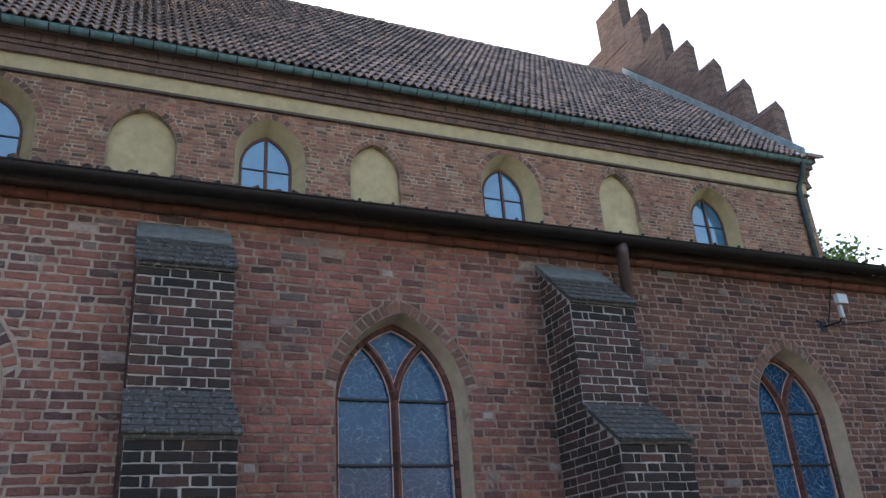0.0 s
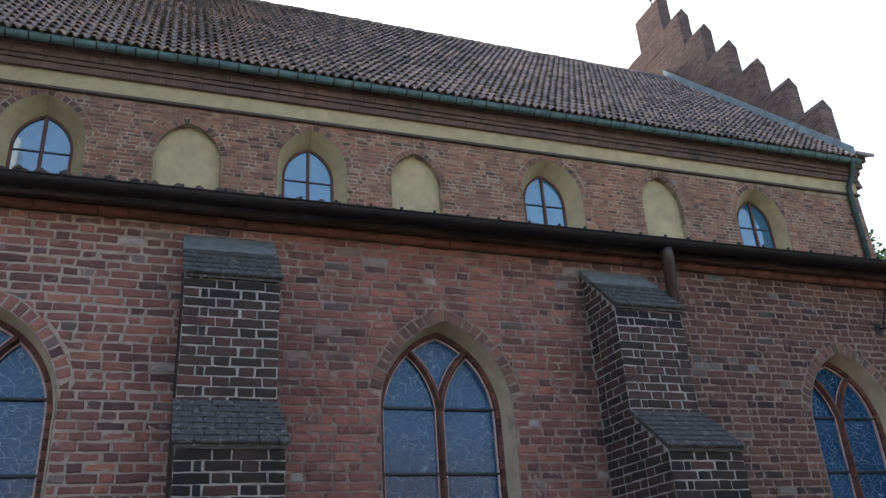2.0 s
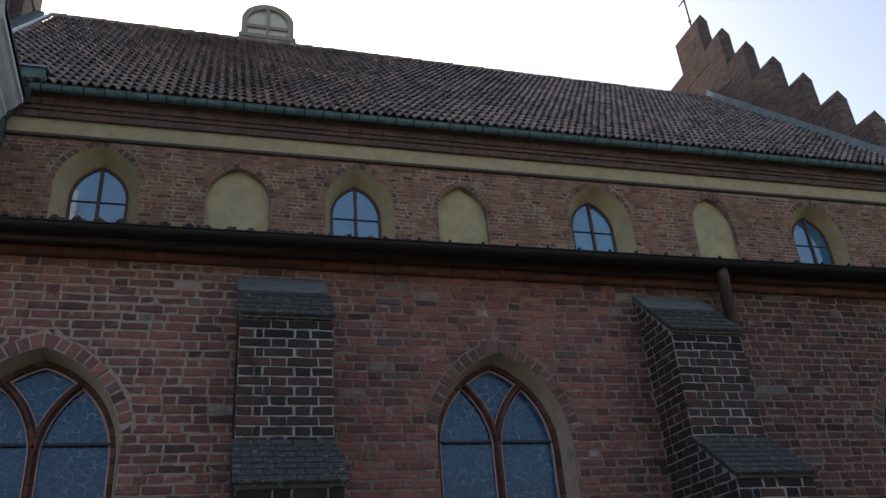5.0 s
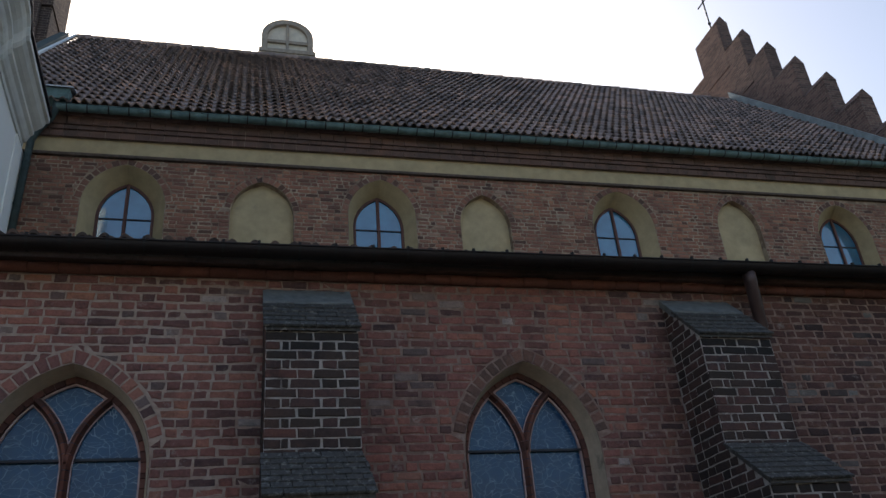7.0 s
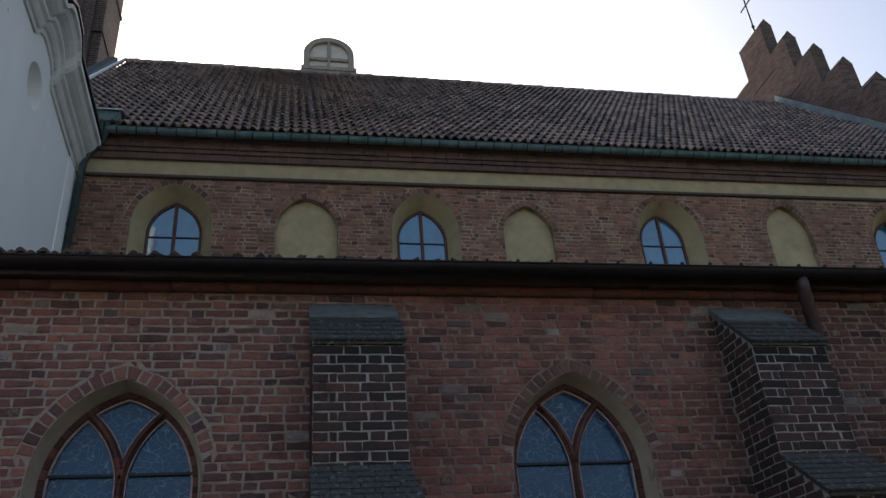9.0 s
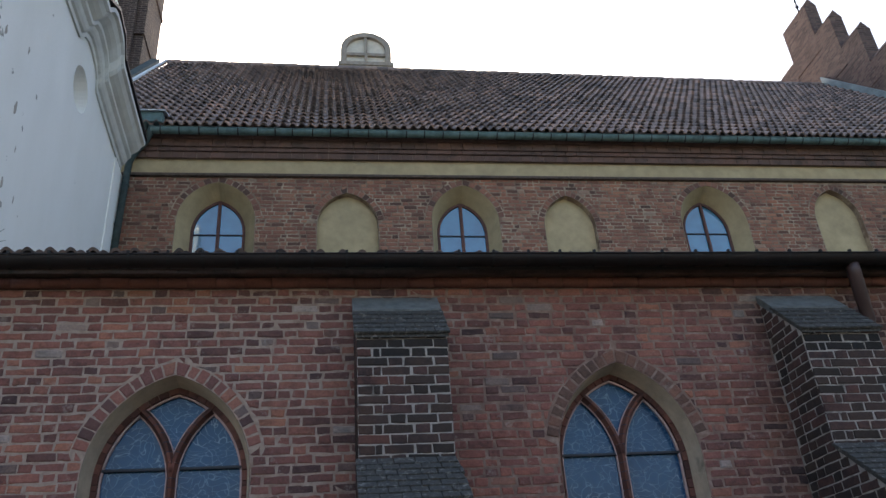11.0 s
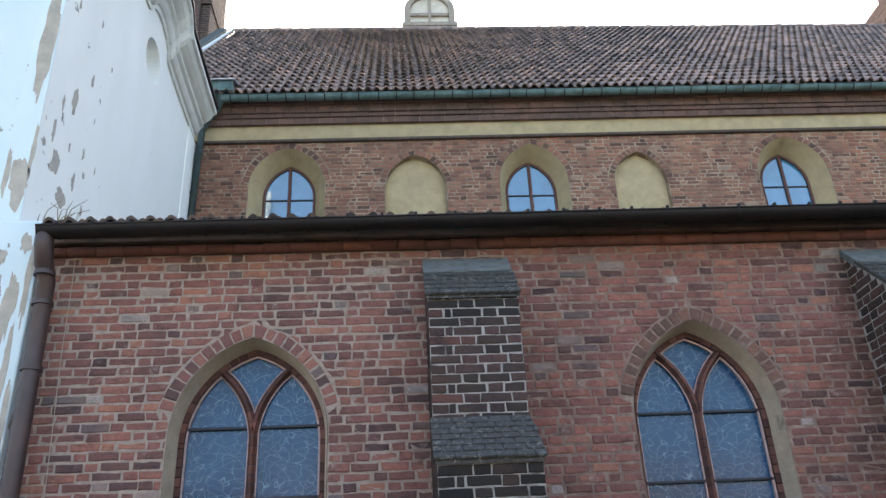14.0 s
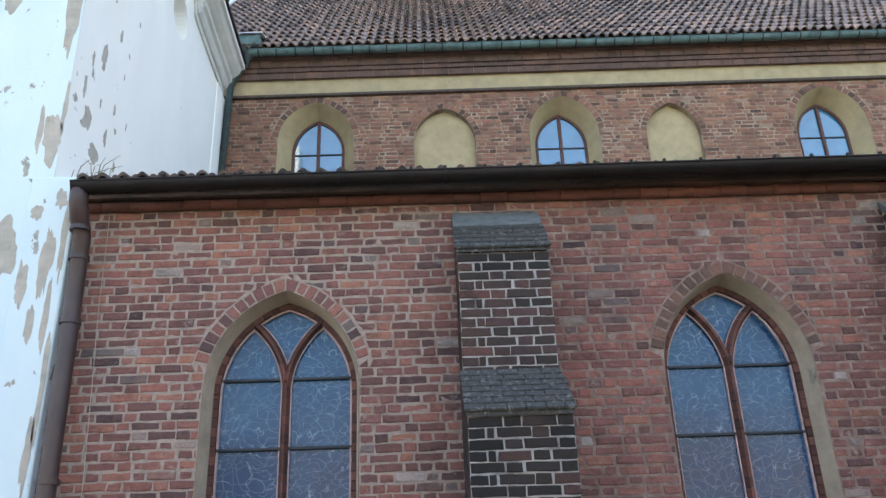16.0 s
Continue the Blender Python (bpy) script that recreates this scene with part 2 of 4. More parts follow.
def glass_material(name, tint, rough, cames):
    """Old window glass before a dark room; cames: a web of pale lead lines."""
    m, n, l, p = mat(name)
    base = mix(n, l, 1.0, tint, ramp(n, l, noise_tex(n, l, 2.2, 3, 0.5), [(0.3, (0.7, 0.75, 0.8)), (0.7, (1.25, 1.2, 1.15))]), "MULTIPLY")
    if cames:
        geo = n.new("ShaderNodeNewGeometry")
        warp = n.new("ShaderNodeTexNoise")
        warp.inputs["Scale"].default_value = 3.0
        l.new(geo.outputs["Position"], warp.inputs[0])
        off = mix(n, l, 0.30, geo.outputs["Position"], warp.outputs[1])
        mp = n.new("ShaderNodeMapping")
        mp.inputs["Scale"].default_value = (0.85, 1.0, 1.45)
        l.new(off, mp.inputs[0])
        v = n.new("ShaderNodeTexVoronoi")
        v.feature = "DISTANCE_TO_EDGE"
        v.inputs["Scale"].default_value = cames
        l.new(mp.outputs[0], v.inputs[0])
        line = ramp(n, l, v.outputs["Distance"], [(0.010, (0.6, 0.6, 0.6)), (0.028, (0, 0, 0))])
        base = mix(n, l, line, base, (0.24, 0.37, 0.47))
        rr = n.new("ShaderNodeMapRange")
        rr.inputs["To Min"].default_value, rr.inputs["To Max"].default_value = rough, 0.7
        l.new(line, rr.inputs[0])
        l.new(rr.outputs[0], p.inputs["Roughness"])
        bump(n, l, p, v.outputs["Distance"], 0.12, 0.01)
    else:
        p.inputs["Roughness"].default_value = rough
        bump(n, l, p, noise_tex(n, l, 1.6, 2, 0.5), 0.1, 0.02)
    l.new(base, p.inputs["Base Color"])
    p.inputs["Specular IOR Level"].default_value = 0.36 if cames else 0.5
    p.inputs["IOR"].default_value = 1.5 if cames else 2.4
    return m


M_LEADED = glass_material("leaded_glass", (0.010, 0.055, 0.132), 0.1, 16.0)
M_GLASS = glass_material("clear_glass", (0.022, 0.14, 0.25), 0.04, 0)


# ---- mesh helpers ----
def link_bm(name, bm, material, parent=None, smooth=False):
    me = bpy.data.meshes.new(name)
    bm.normal_update()
    bm.to_mesh(me)
    bm.free()
    me.materials.append(material)
    if smooth:
        for poly in me.polygons:
            poly.use_smooth = True
    ob = new(name, me)
    ob.parent = parent
    return ob


def part(name, bm, material, parent, label="", smooth=False):
    ob = link_bm(name, bm, material, parent, smooth)
    if label:
        ob["label"] = label
    return ob


def data_mesh(name, verts, faces, material, smooth=False):
    me = bpy.data.meshes.new(name)
    me.from_pydata(verts, [], faces)
    me.materials.append(material)
    if smooth:
        for poly in me.polygons:
            poly.use_smooth = True
    return me


def put(name, me, parent, m=None):
    ob = new(name, me)
    ob.parent = parent
    if m is not None:
        ob.matrix_basis = m
    return ob


def empty(name, label, category, group="", kind=""):
    ob = new(name)
    ob.empty_display_size = 0.1
    return tagged(ob, label, category, group, kind)


def box(x0, x1, y0, y1, z0, z1, bevel=0.0):
    bm = bmesh.new()
    vs = [bm.verts.new((x, y, z)) for x in (x0, x1) for y in (y0, y1) for z in (z0, z1)]
    for f in ((0, 1, 3, 2), (4, 6, 7, 5), (0, 4, 5, 1), (2, 3, 7, 6), (0, 2, 6, 4), (1, 5, 7, 3)):
        bm.faces.new([vs[i] for i in f])
    if bevel:
        bmesh.ops.bevel(bm, geom=list(bm.edges), offset=bevel, segments=2, affect="EDGES", profile=0.5)
    bmesh.ops.recalc_face_normals(bm, faces=bm.faces)
    return bm


def prism(poly, axis, lo, hi):
    """A polygon (pairs) pushed along an axis: 'x' takes (y, z) pairs, 'y' (x, z), 'z' (x, y)."""
    bm = bmesh.new()
    def at(p, d):
        return {"x": (d, p[0], p[1]), "y": (p[0], d, p[1]), "z": (p[0], p[1], d)}[axis]
    a = [bm.verts.new(at(p, lo)) for p in poly]
    b = [bm.verts.new(at(p, hi)) for p in poly]
    bm.faces.new(a)
    bm.faces.new(b[::-1])
    for i in range(len(a)):
        j = (i + 1) % len(a)
        bm.faces.new((a[i], b[i], b[j], a[j]))
    bmesh.ops.recalc_face_normals(bm, faces=bm.faces)
    return bm


def tube(points, r, sides=14, closed_ends=True, half=False):
    """A round tube along points; half: the open lower half of it, a gutter."""
    bm = bmesh.new()
    rings = []
    for i, p in enumerate(points):
        p = Vector(p)
        a = Vector(points[max(i - 1, 0)])
        b = Vector(points[min(i + 1, len(points) - 1)])
        t = (b - a).normalized()
        up = Vector((0, 0, 1)) if abs(t.z) < 0.9 else Vector((0, 1, 0))
        u = t.cross(up).normalized()
        v = u.cross(t).normalized()
        rr = r[i] if isinstance(r, (list, tuple)) else r
        angles = [math.pi + math.pi * k / sides for k in range(sides + 1)] if half else [2 * math.pi * k / sides for k in range(sides)]
        rings.append([bm.verts.new(p + rr * (math.cos(g) * u + math.sin(g) * v)) for g in angles])
    m = len(rings[0])
    for q, s in zip(rings, rings[1:]):
        for k in range(m - 1 if half else m):
            bm.faces.new((q[k], q[(k + 1) % m], s[(k + 1) % m], s[k]))
    if closed_ends:
        bm.faces.new(rings[0][::-1])
        bm.faces.new(rings[-1])
    bmesh.ops.recalc_face_normals(bm, faces=bm.faces)
    return bm


class Arch:
    """A pointed opening: half width a, springing and apex heights."""
    def __init__(self, cx, a, spring, apex, sill):
        self.cx, self.a, self.spring, self.apex, self.sill = cx, a, spring, apex, sill
        h = apex - spring
        self.r = (h * h + a * a) / (2 * a)

    def grown(self, d, sill=None):
        """The same arch moved outwards by d (inwards: minus)."""
        r, a = self.r + d, self.a + d
        return Arch(self.cx, a, self.spring, self.spring + math.sqrt(max(r * r - (r - a) ** 2, 1e-6)), self.sill if sill is None else sill)

    def half(self, z):
        """The half width at height z, or None above the apex or below the sill."""
        if z < self.sill or z >= self.apex:
            return None
        if z <= self.spring:
            return self.a
        return math.sqrt(max(self.r ** 2 - (z - self.spring) ** 2, 0)) - (self.r - self.a)

    def outline(self, n=14, sill=True):
        """Points from the sill's left foot over the apex to its right foot."""
        c = self.r - self.a
        top = math.atan2(self.apex - self.spring, c)
        right = [(self.cx - c + self.r * math.cos(top * k / n), self.spring + self.r * math.sin(top * k / n)) for k in range(n + 1)]
        left = [(2 * self.cx - x, z) for x, z in right]
        body = left + right[-2::-1]
        return [(self.cx - self.a, self.sill)] + body + [(self.cx + self.a, self.sill)] if sill else body


def wall_with_arches(x0, x1, z0, z1, y, depth, arches, material, name):
    """A wall slab with through openings, built in upright strips between the outlines."""
    bm = bmesh.new()
    def quad(p):
        f = [bm.verts.new((x, y, z)) for x, z in p]
        bm.faces.new(f)
    edge = x0
    for ar in sorted(arches, key=lambda q: q.cx):
        pts = ar.outline()
        xl, xr = ar.cx - ar.a, ar.cx + ar.a
        quad([(edge, z0), (xl, z0), (xl, z1), (edge, z1)])
        quad([(xl, z0), (xr, z0), (xr, ar.sill), (xl, ar.sill)])
        arc = ar.outline(sill=False)
        for (ax, az), (bx, bz) in zip(arc, arc[1:]):
            if bx - ax > 1e-6:
                quad([(ax, az), (bx, bz), (bx, z1), (ax, z1)])
        edge = xr
    quad([(edge, z0), (x1, z0), (x1, z1), (edge, z1)])
    bmesh.ops.remove_doubles(bm, verts=bm.verts, dist=1e-4)
    front = list(bm.faces)
    out = bmesh.ops.extrude_face_region(bm, geom=front)
    bmesh.ops.translate(bm, verts=[v for v in out["geom"] if isinstance(v, bmesh.types.BMVert)], vec=(0, depth, 0))
    bmesh.ops.recalc_face_normals(bm, faces=bm.faces)
    return link_bm(name, bm, material)


def brick_block(quad, y, proud, rng, depth=0.03, ease=0.012, jit=0.0075):
    """Vertices and faces of one laid brick with worn, uneven edges: quad holds its four front corners (x, z), counter-clockwise from bottom left."""
    q = [(x + rng.uniform(-jit, jit), z + rng.uniform(-jit, jit) * 0.8) for x, z in quad]
    mx, mz = sum(p[0] for p in q) / 4, sum(p[1] for p in q) / 4
    ring = []
    for i in range(4):
        ax, az = q[i]
        bx, bz = q[(i + 1) % 4]
        w = rng.uniform(0.0, 0.05)
        ring.append((ax + (mx - ax) * w, az + (mz - az) * w))
        if i % 2 == 0:
            for f in (0.3, 0.7):
                f += rng.uniform(-0.1, 0.1)
                ring.append((ax + (bx - ax) * f, az + (bz - az) * f + rng.uniform(-jit, jit) * 0.7))
    n = len(ring)
    vs = [(x, y + depth, z) for x, z in ring]
    vs += [(x, y - proud + ease * 0.8, z) for x, z in ring]
    for x, z in ring:
        wx = max(abs(x - mx), 1e-4)
        wz = max(abs(z - mz), 1e-4)
        vs.append((mx + (x - mx) * (1 - ease / wx if wx > 2 * ease else 0.6), y - proud + rng.uniform(-0.003, 0.003), mz + (z - mz) * (1 - ease / wz if wz > 2 * ease else 0.6)))
    fs = []
    for base in (0, n):
        for i in range(n):
            j = (i + 1) % n
            fs.append((base + i, base + j, base + n + j, base + n + i))
    fs.append(tuple(range(2 * n, 3 * n)))
    return vs, fs


STRETCH, HEAD, JOINT = 0.263, 0.128, 0.012


def brick_field(x0, x1, z0, course, rows, arches, rng, gaps=()):
    """Alternating stretchers and headers, course by course, cut to the outlines of the arches. Yields (quad, whole)."""
    unit = STRETCH + HEAD + 2 * JOINT
    for row in range(rows):
        zb, zt = z0 + row * course + JOINT / 2, z0 + (row + 1) * course - JOINT / 2
        x = x0 - unit + (row % 2) * unit * 0.5 + rng.uniform(-0.035, 0.035)
        kind = 0
        while x < x1:
            w = (STRETCH if kind == 0 else HEAD) * rng.uniform(0.93, 1.06)
            if rng.random() < 0.05:
                w = STRETCH if kind else HEAD
            kind = 1 - kind
            a, b = max(x, x0), min(x + w, x1)
            x += w + JOINT * rng.uniform(0.7, 1.25)
            if b - a < 0.03 or any(g[0] < b and a < g[1] and g[2] < zt and zb < g[3] for g in gaps):
                continue
            pieces = [([a, a], [b, b], True)]
            for ar in arches:
                hb, ht = ar.half(zb), ar.half(zt)
                if hb is None and ht is None:
                    continue
                hb = hb if hb is not None else ar.a
                ht = ht if ht is not None else 0.0
                fresh = []
                for (lb, lt), (rb, rt), whole in pieces:
                    if rb <= ar.cx - hb and rt <= ar.cx - ht or lb >= ar.cx + hb and lt >= ar.cx + ht:
                        fresh.append(([lb, lt], [rb, rt], whole))
                        continue
                    e = 0.008
                    nl = [min(rb, ar.cx - hb - e), min(rt, ar.cx - ht - e)]
                    if nl[0] - lb > 0.015 or nl[1] - lt > 0.03:
                        fresh.append(([lb, lt], [max(nl[0], lb + 0.003), max(nl[1], lt + 0.003)], False))
                    nr = [max(lb, ar.cx + hb + e), max(lt, ar.cx + ht + e)]
                    if rb - nr[0] > 0.015 or rt - nr[1] > 0.03:
                        fresh.append(([min(nr[0], rb - 0.003), min(nr[1], rt - 0.003)], [rb, rt], False))
                pieces = fresh
            for (lb, lt), (rb, rt), whole in pieces:
                yield [(lb, zb), (rb, zb), (rt, zt), (lt, zt)], whole and b - a > 0.1


def joined(name, blocks, material, parent, label=""):
    vs, fs = [], []
    for v, f in blocks:
        o = len(vs)
        vs += v
        fs += [tuple(i + o for i in q) for q in f]
    ob = put(name, data_mesh(name, vs, fs, material), parent)
    return tagged(ob, label, kind="stuff")


# ---- ground ----
def ground_sheet():
    bm = bmesh.new()
    xs = [-1500, -400, -120] + [-60 + 4 * i for i in range(31)] + [120, 400, 1500]
    grid = [[bm.verts.new((x, y, 0.04 * noise.noise((x * 0.3, y * 0.3, 0)) - 0.05 if abs(x) < 61 and abs(y) < 61 else -0.05)) for y in xs] for x in xs]
    for i in range(len(xs) - 1):
        for j in range(len(xs) - 1):
            bm.faces.new((grid[i][j], grid[i + 1][j], grid[i + 1][j + 1], grid[i][j + 1]))
    bmesh.ops.recalc_face_normals(bm, faces=bm.faces)
    return tagged(link_bm("ground", bm, M_GROUND), "trodden grass ground beside the church", "ground", kind="structure")


ground_sheet()
# unseen plain walls added behind the camera for bounce light and reflections
tagged(link_bm("bounce_wall", box(-45, 22, -15.5, -15.0, -0.2, 7.0), M_BARE), "unseen grey rendered wall added behind the camera to bounce light", "wall", kind="structure")
# this higher one is dark, so the east end and its window reflect less sky
tagged(link_bm("dark_blocker_high", box(22, 60, -15.5, -15.0, -0.2, 14.0), M_BLOCKER), "unseen high dark wall added to darken the eastern window's reflection", "wall", kind="structure")

# ---- the plan ----
AISLE_Y, NAVE_Y = 8.0, 15.0
COURSE, AISLE_TOP, AISLE_ROWS = 0.0905, 5.32, 61
AISLE_X0, AISLE_X1 = -3.62, 18.4
AISLE_ARCHES = [Arch(-1.42, 0.745, 3.44, 4.41, 0.95), Arch(2.998, 0.73, 3.48, 4.465, 0.95), Arch(8.465, 0.707, 3.42, 4.375, 0.95)]
NAVE_X0, NAVE_X1, NAVE_Z0, NAVE_Z1 = -5.2, 18.42, 5.2, 11.45
NAVE_WINDOWS = [Arch(-2.255, 0.79, 10.31, 11.25, 8.9), Arch(2.957, 0.735, 10.34, 11.265, 8.9), Arch(8.645, 0.785, 10.41, 11.35, 8.9), Arch(14.74, 0.78, 10.42, 11.36, 8.9)]
NAVE_NICHES = [Arch(0.44, 0.64, 10.24, 11.02, 8.95), Arch(5.265, 0.575, 10.25, 11.03, 8.95), Arch(11.72, 0.575, 10.50, 11.30, 8.95)]
# the eaves of the nave climb a little towards the east
CLIMB = 0.009
TILT = Matrix.Translation((6, 0, 12)) @ pose(0, 0, 0, 0, -math.degrees(CLIMB), 0) @ Matrix.Translation((-6, 0, -12))


class Ringed:
    """An arch whose brick field keeps clear of its ring of wedge bricks above a height."""
    def __init__(self, arch, ring, above):
        self.inner, self.outer, self.above, self.cx, self.a = arch, arch.grown(ring), above, arch.cx, arch.a

    def half(self, z):
        return (self.outer if z > self.above else self.inner).half(z)


def ring_bricks(arch, thick, above, y, material, parent, n=13, proud=0.006, joint=0.011, name="arch_brick", rng=random.Random(5)):
    """Wedge bricks round the head of an arch, from the height given to the apex, on both sides."""
    c = arch.r - arch.a
    a0, a1 = math.asin(max(0, (above - arch.spring) / arch.r)), math.atan2(arch.apex - arch.spring, c)
    for side in (-1, 1):
        for k in range(n):
            lo, hi = a0 + (a1 - a0) * k / n, a0 + (a1 - a0) * (k + 1) / n
            r0, r1 = arch.r + 0.004, arch.r + thick * rng.uniform(0.94, 1.03)
            e = joint / 2 / arch.r
            top = math.acos(min(1, c / r1)) if k == n - 1 else hi
            pts = [(-c + r * math.cos(t), r * math.sin(t)) for r, t in ((r0, lo + e), (r1, lo + e), (r1, top - e), (r0, hi - e))]
            pts = [(side * px, pz) for px, pz in pts]
            if side < 0:
                pts = pts[::-1]
            v, f = brick_block([(arch.cx + px, arch.spring + pz) for px, pz in pts], y, proud + rng.uniform(-0.003, 0.004), rng, jit=0.0025)
            put(name, data_mesh(name, v, f, material), parent)


def loft(outline_a, ya, outline_b, yb):
    bm = bmesh.new()
    a = [bm.verts.new((x, ya, z)) for x, z in outline_a]
    b = [bm.verts.new((x, yb, z)) for x, z in outline_b]
    for i in range(len(a) - 1):
        bm.faces.new((a[i], a[i + 1], b[i + 1], b[i]))
    bm.faces.new((a[-1], a[0], b[0], b[-1]))
    return bm


def band(outer, inner, y0, y1):
    """A flat band between two outlines, with thickness."""
    bm = bmesh.new()
    rows = [[bm.verts.new((x, y, z)) for x, z in o] for o, y in ((outer, y0), (inner, y0), (inner, y1), (outer, y1))]
    n = len(outer)
    for r in range(4):
        p, q = rows[r], rows[(r + 1) % 4]
        for i in range(n - 1):
            bm.faces.new((p[i], p[i + 1], q[i + 1], q[i]))
    bmesh.ops.recalc_face_normals(bm, faces=bm.faces)
    return bm


def region(zs, left, right, y):
    """A flat pane between two upright curves."""
    bm = bmesh.new()
    ls = [bm.verts.new((left(z), y, z)) for z in zs]
    rs = [bm.verts.new((right(z), y, z)) for z in zs]
    for i in range(len(zs) - 1):
        bm.faces.new((ls[i], rs[i], rs[i + 1], ls[i + 1]))
    bmesh.ops.recalc_face_normals(bm, faces=bm.faces)
    if sum(f.normal.y for f in bm.faces) > 0:
        bmesh.ops.reverse_faces(bm, faces=bm.faces)
    return bm


def steps(lo, hi, n):
    return [lo + (hi - lo) * i / n for i in range(n + 1)]


def gothic_window(number, arch, bars):
    """A two-light pointed window: plastered reveal, moulded brick jamb, forked mullion, iron bars, leaded panes."""
    win = empty("window_%d" % number, "two-light pointed church window with leaded bluish panes and red brick tracery", "window", "aisle windows", "structure")
    rng = random.Random(number)
    inner, glass = arch.grown(-0.045), arch.grown(-0.095)
    yf, yg = AISLE_Y + 0.24, AISLE_Y + 0.32
    part("reveal", loft(arch.grown(-0.004).outline(), AISLE_Y - 0.003, inner.outline(), yf), M_REVEAL, win, "grey-beige plastered reveal")
    # moulded jamb bricks
    po, pi = arch.grown(-0.02), glass
    c = arch.r - arch.a
    def jamb(q):
        bm = bmesh.new()
        v = [[bm.verts.new((x, y, z)) for x, z in ring] for ring, y in ((q[0], yf), (q[1], yf + 0.012), (q[1], yg + 0.02), (q[0], yg + 0.02))]
        for a, b in ((0, 1), (1, 2)):
            for i in range(len(v[a]) - 1):
                bm.faces.new((v[a][i], v[a][i + 1], v[b][i + 1], v[b][i]))
        for e in (0, -1):
            bm.faces.new([v[k][e] for k in range(4)])
        bmesh.ops.recalc_face_normals(bm, faces=bm.faces)
        part("jamb_brick", bm, M_MOULD, win)
    z = arch.sill
    while z < arch.spring - 0.02:
        top = min(z + 0.0905, arch.spring)
        for s in (-1, 1):
            jamb([[(arch.cx + s * po.a, z + 0.004), (arch.cx + s * po.a, top - 0.004)], [(arch.cx + s * (pi.a + rng.uniform(-0.003, 0.003)), z + 0.004), (arch.cx + s * pi.a, top - 0.004)]])
        z = top
    a1 = math.atan2(inner.apex - arch.spring, c)
    for s in (-1, 1):
        for k in range(12):
            lo, hi = a1 * k / 12 + 0.004, a1 * (k + 1) / 12 - 0.004
            arcs = []
            for r in (po.r, pi.r):
                arcs.append([(arch.cx + s * (-c + r * math.cos(t)), arch.spring + r * math.sin(t)) for t in (lo, (lo + hi) / 2, hi)])
            jamb(arcs)
    part("putty_line", band(glass.grown(0.002).outline(), glass.grown(-0.02).outline(), yg - 0.03, yg), M_PINK, win, "pinkish putty edge")
    # forked mullion
    g, sp = glass, glass.spring
    r = g.r
    half = 0.042
    ym = AISLE_Y + 0.225
    def rib(path):
        bm = bmesh.new()
        rows = []
        for i, (x, z) in enumerate(path):
            ax, az = path[max(i - 1, 0)]
            bx, bz = path[min(i + 1, len(path) - 1)]
            t = Vector((bx - ax, bz - az)).normalized()
            nx, nz = t.y, -t.x
            rows.append([bm.verts.new((x + o * nx, y, z + o * nz)) for o, y in ((-half, yg), (-half, yg - 0.03), (-0.014, ym), (0.014, ym), (half, yg - 0.03), (half, yg))])
        for p, q in zip(rows, rows[1:]):
            for k in range(5):
                bm.faces.new((p[k], p[k + 1], q[k + 1], q[k]))
        bmesh.ops.recalc_face_normals(bm, faces=bm.faces)
        return bm
    z = arch.sill
    while z < sp + 0.1:
        top = min(z + 0.0905, sp + 0.12)
        part("mullion_brick", rib([(arch.cx, z + 0.003), (arch.cx, top - 0.003)]), M_MOULD, win)
        z = top
    tm = math.acos(1 - g.a / 2 / r)
    t0 = math.asin(0.09 / r)
    for s in (-1, 1):
        for k in range(7):
            lo, hi = t0 + (tm - t0) * k / 7, t0 + (tm - t0) * (k + 1) / 7
            part("tracery_brick", rib([(arch.cx + s * (-r + r * math.cos(t)), sp + r * math.sin(t)) for t in (lo + 0.003, (lo + hi) / 2, hi - 0.003)]), M_MOULD, win)
        for o in (-1, 1):
            part("putty_strip", tube([(arch.cx + s * (-(r + o * 0.045) + 0.0 + (r + o * 0.045) * math.cos(t)) + s * o * 0.045, yg - 0.03, sp + (r + o * 0.045) * math.sin(t)) for t in steps(t0, tm, 8)], 0.008, 6), M_PINK, win)
    # putty along the mullion
    for s in (-1, 1):
        part("putty_strip", box(arch.cx + s * 0.048 - 0.006, arch.cx + s * 0.048 + 0.006, yg - 0.03, yg, arch.sill, sp + 0.1), M_PINK, win)
    fork = lambda z: r - math.sqrt(max(r * r - (max(z, sp) - sp) ** 2, 0))
    edge = lambda z: g.half(min(z, g.apex - 1e-4)) or 0.0
    zfork = sp + r * math.sin(tm)
    levels = [arch.sill] + bars + [zfork]
    for s in (-1, 1):
        for lo, hi in zip(levels, levels[1:]):
            part("pane", region(steps(lo, hi, 8), lambda z: arch.cx + s * edge(z), lambda z: arch.cx + s * fork(z), yg), M_LEADED, win)
        for zb in bars:
            e = edge(zb) - 0.002
            xa, xb = sorted((arch.cx + s * e, arch.cx + s * 0.04))
            part("iron_bar", box(xa, xb, yg - 0.035, yg - 0.008, zb - 0.014, zb + 0.014, 0.004), M_BAR, win)
    def top_half(z):
        return min(fork(z), edge(z))
    part("pane", region(steps(sp + 0.02, g.apex - 0.003, 16), lambda z: arch.cx - top_half(z), lambda z: arch.cx + top_half(z), yg + 0.004), M_LEADED, win)
    return win


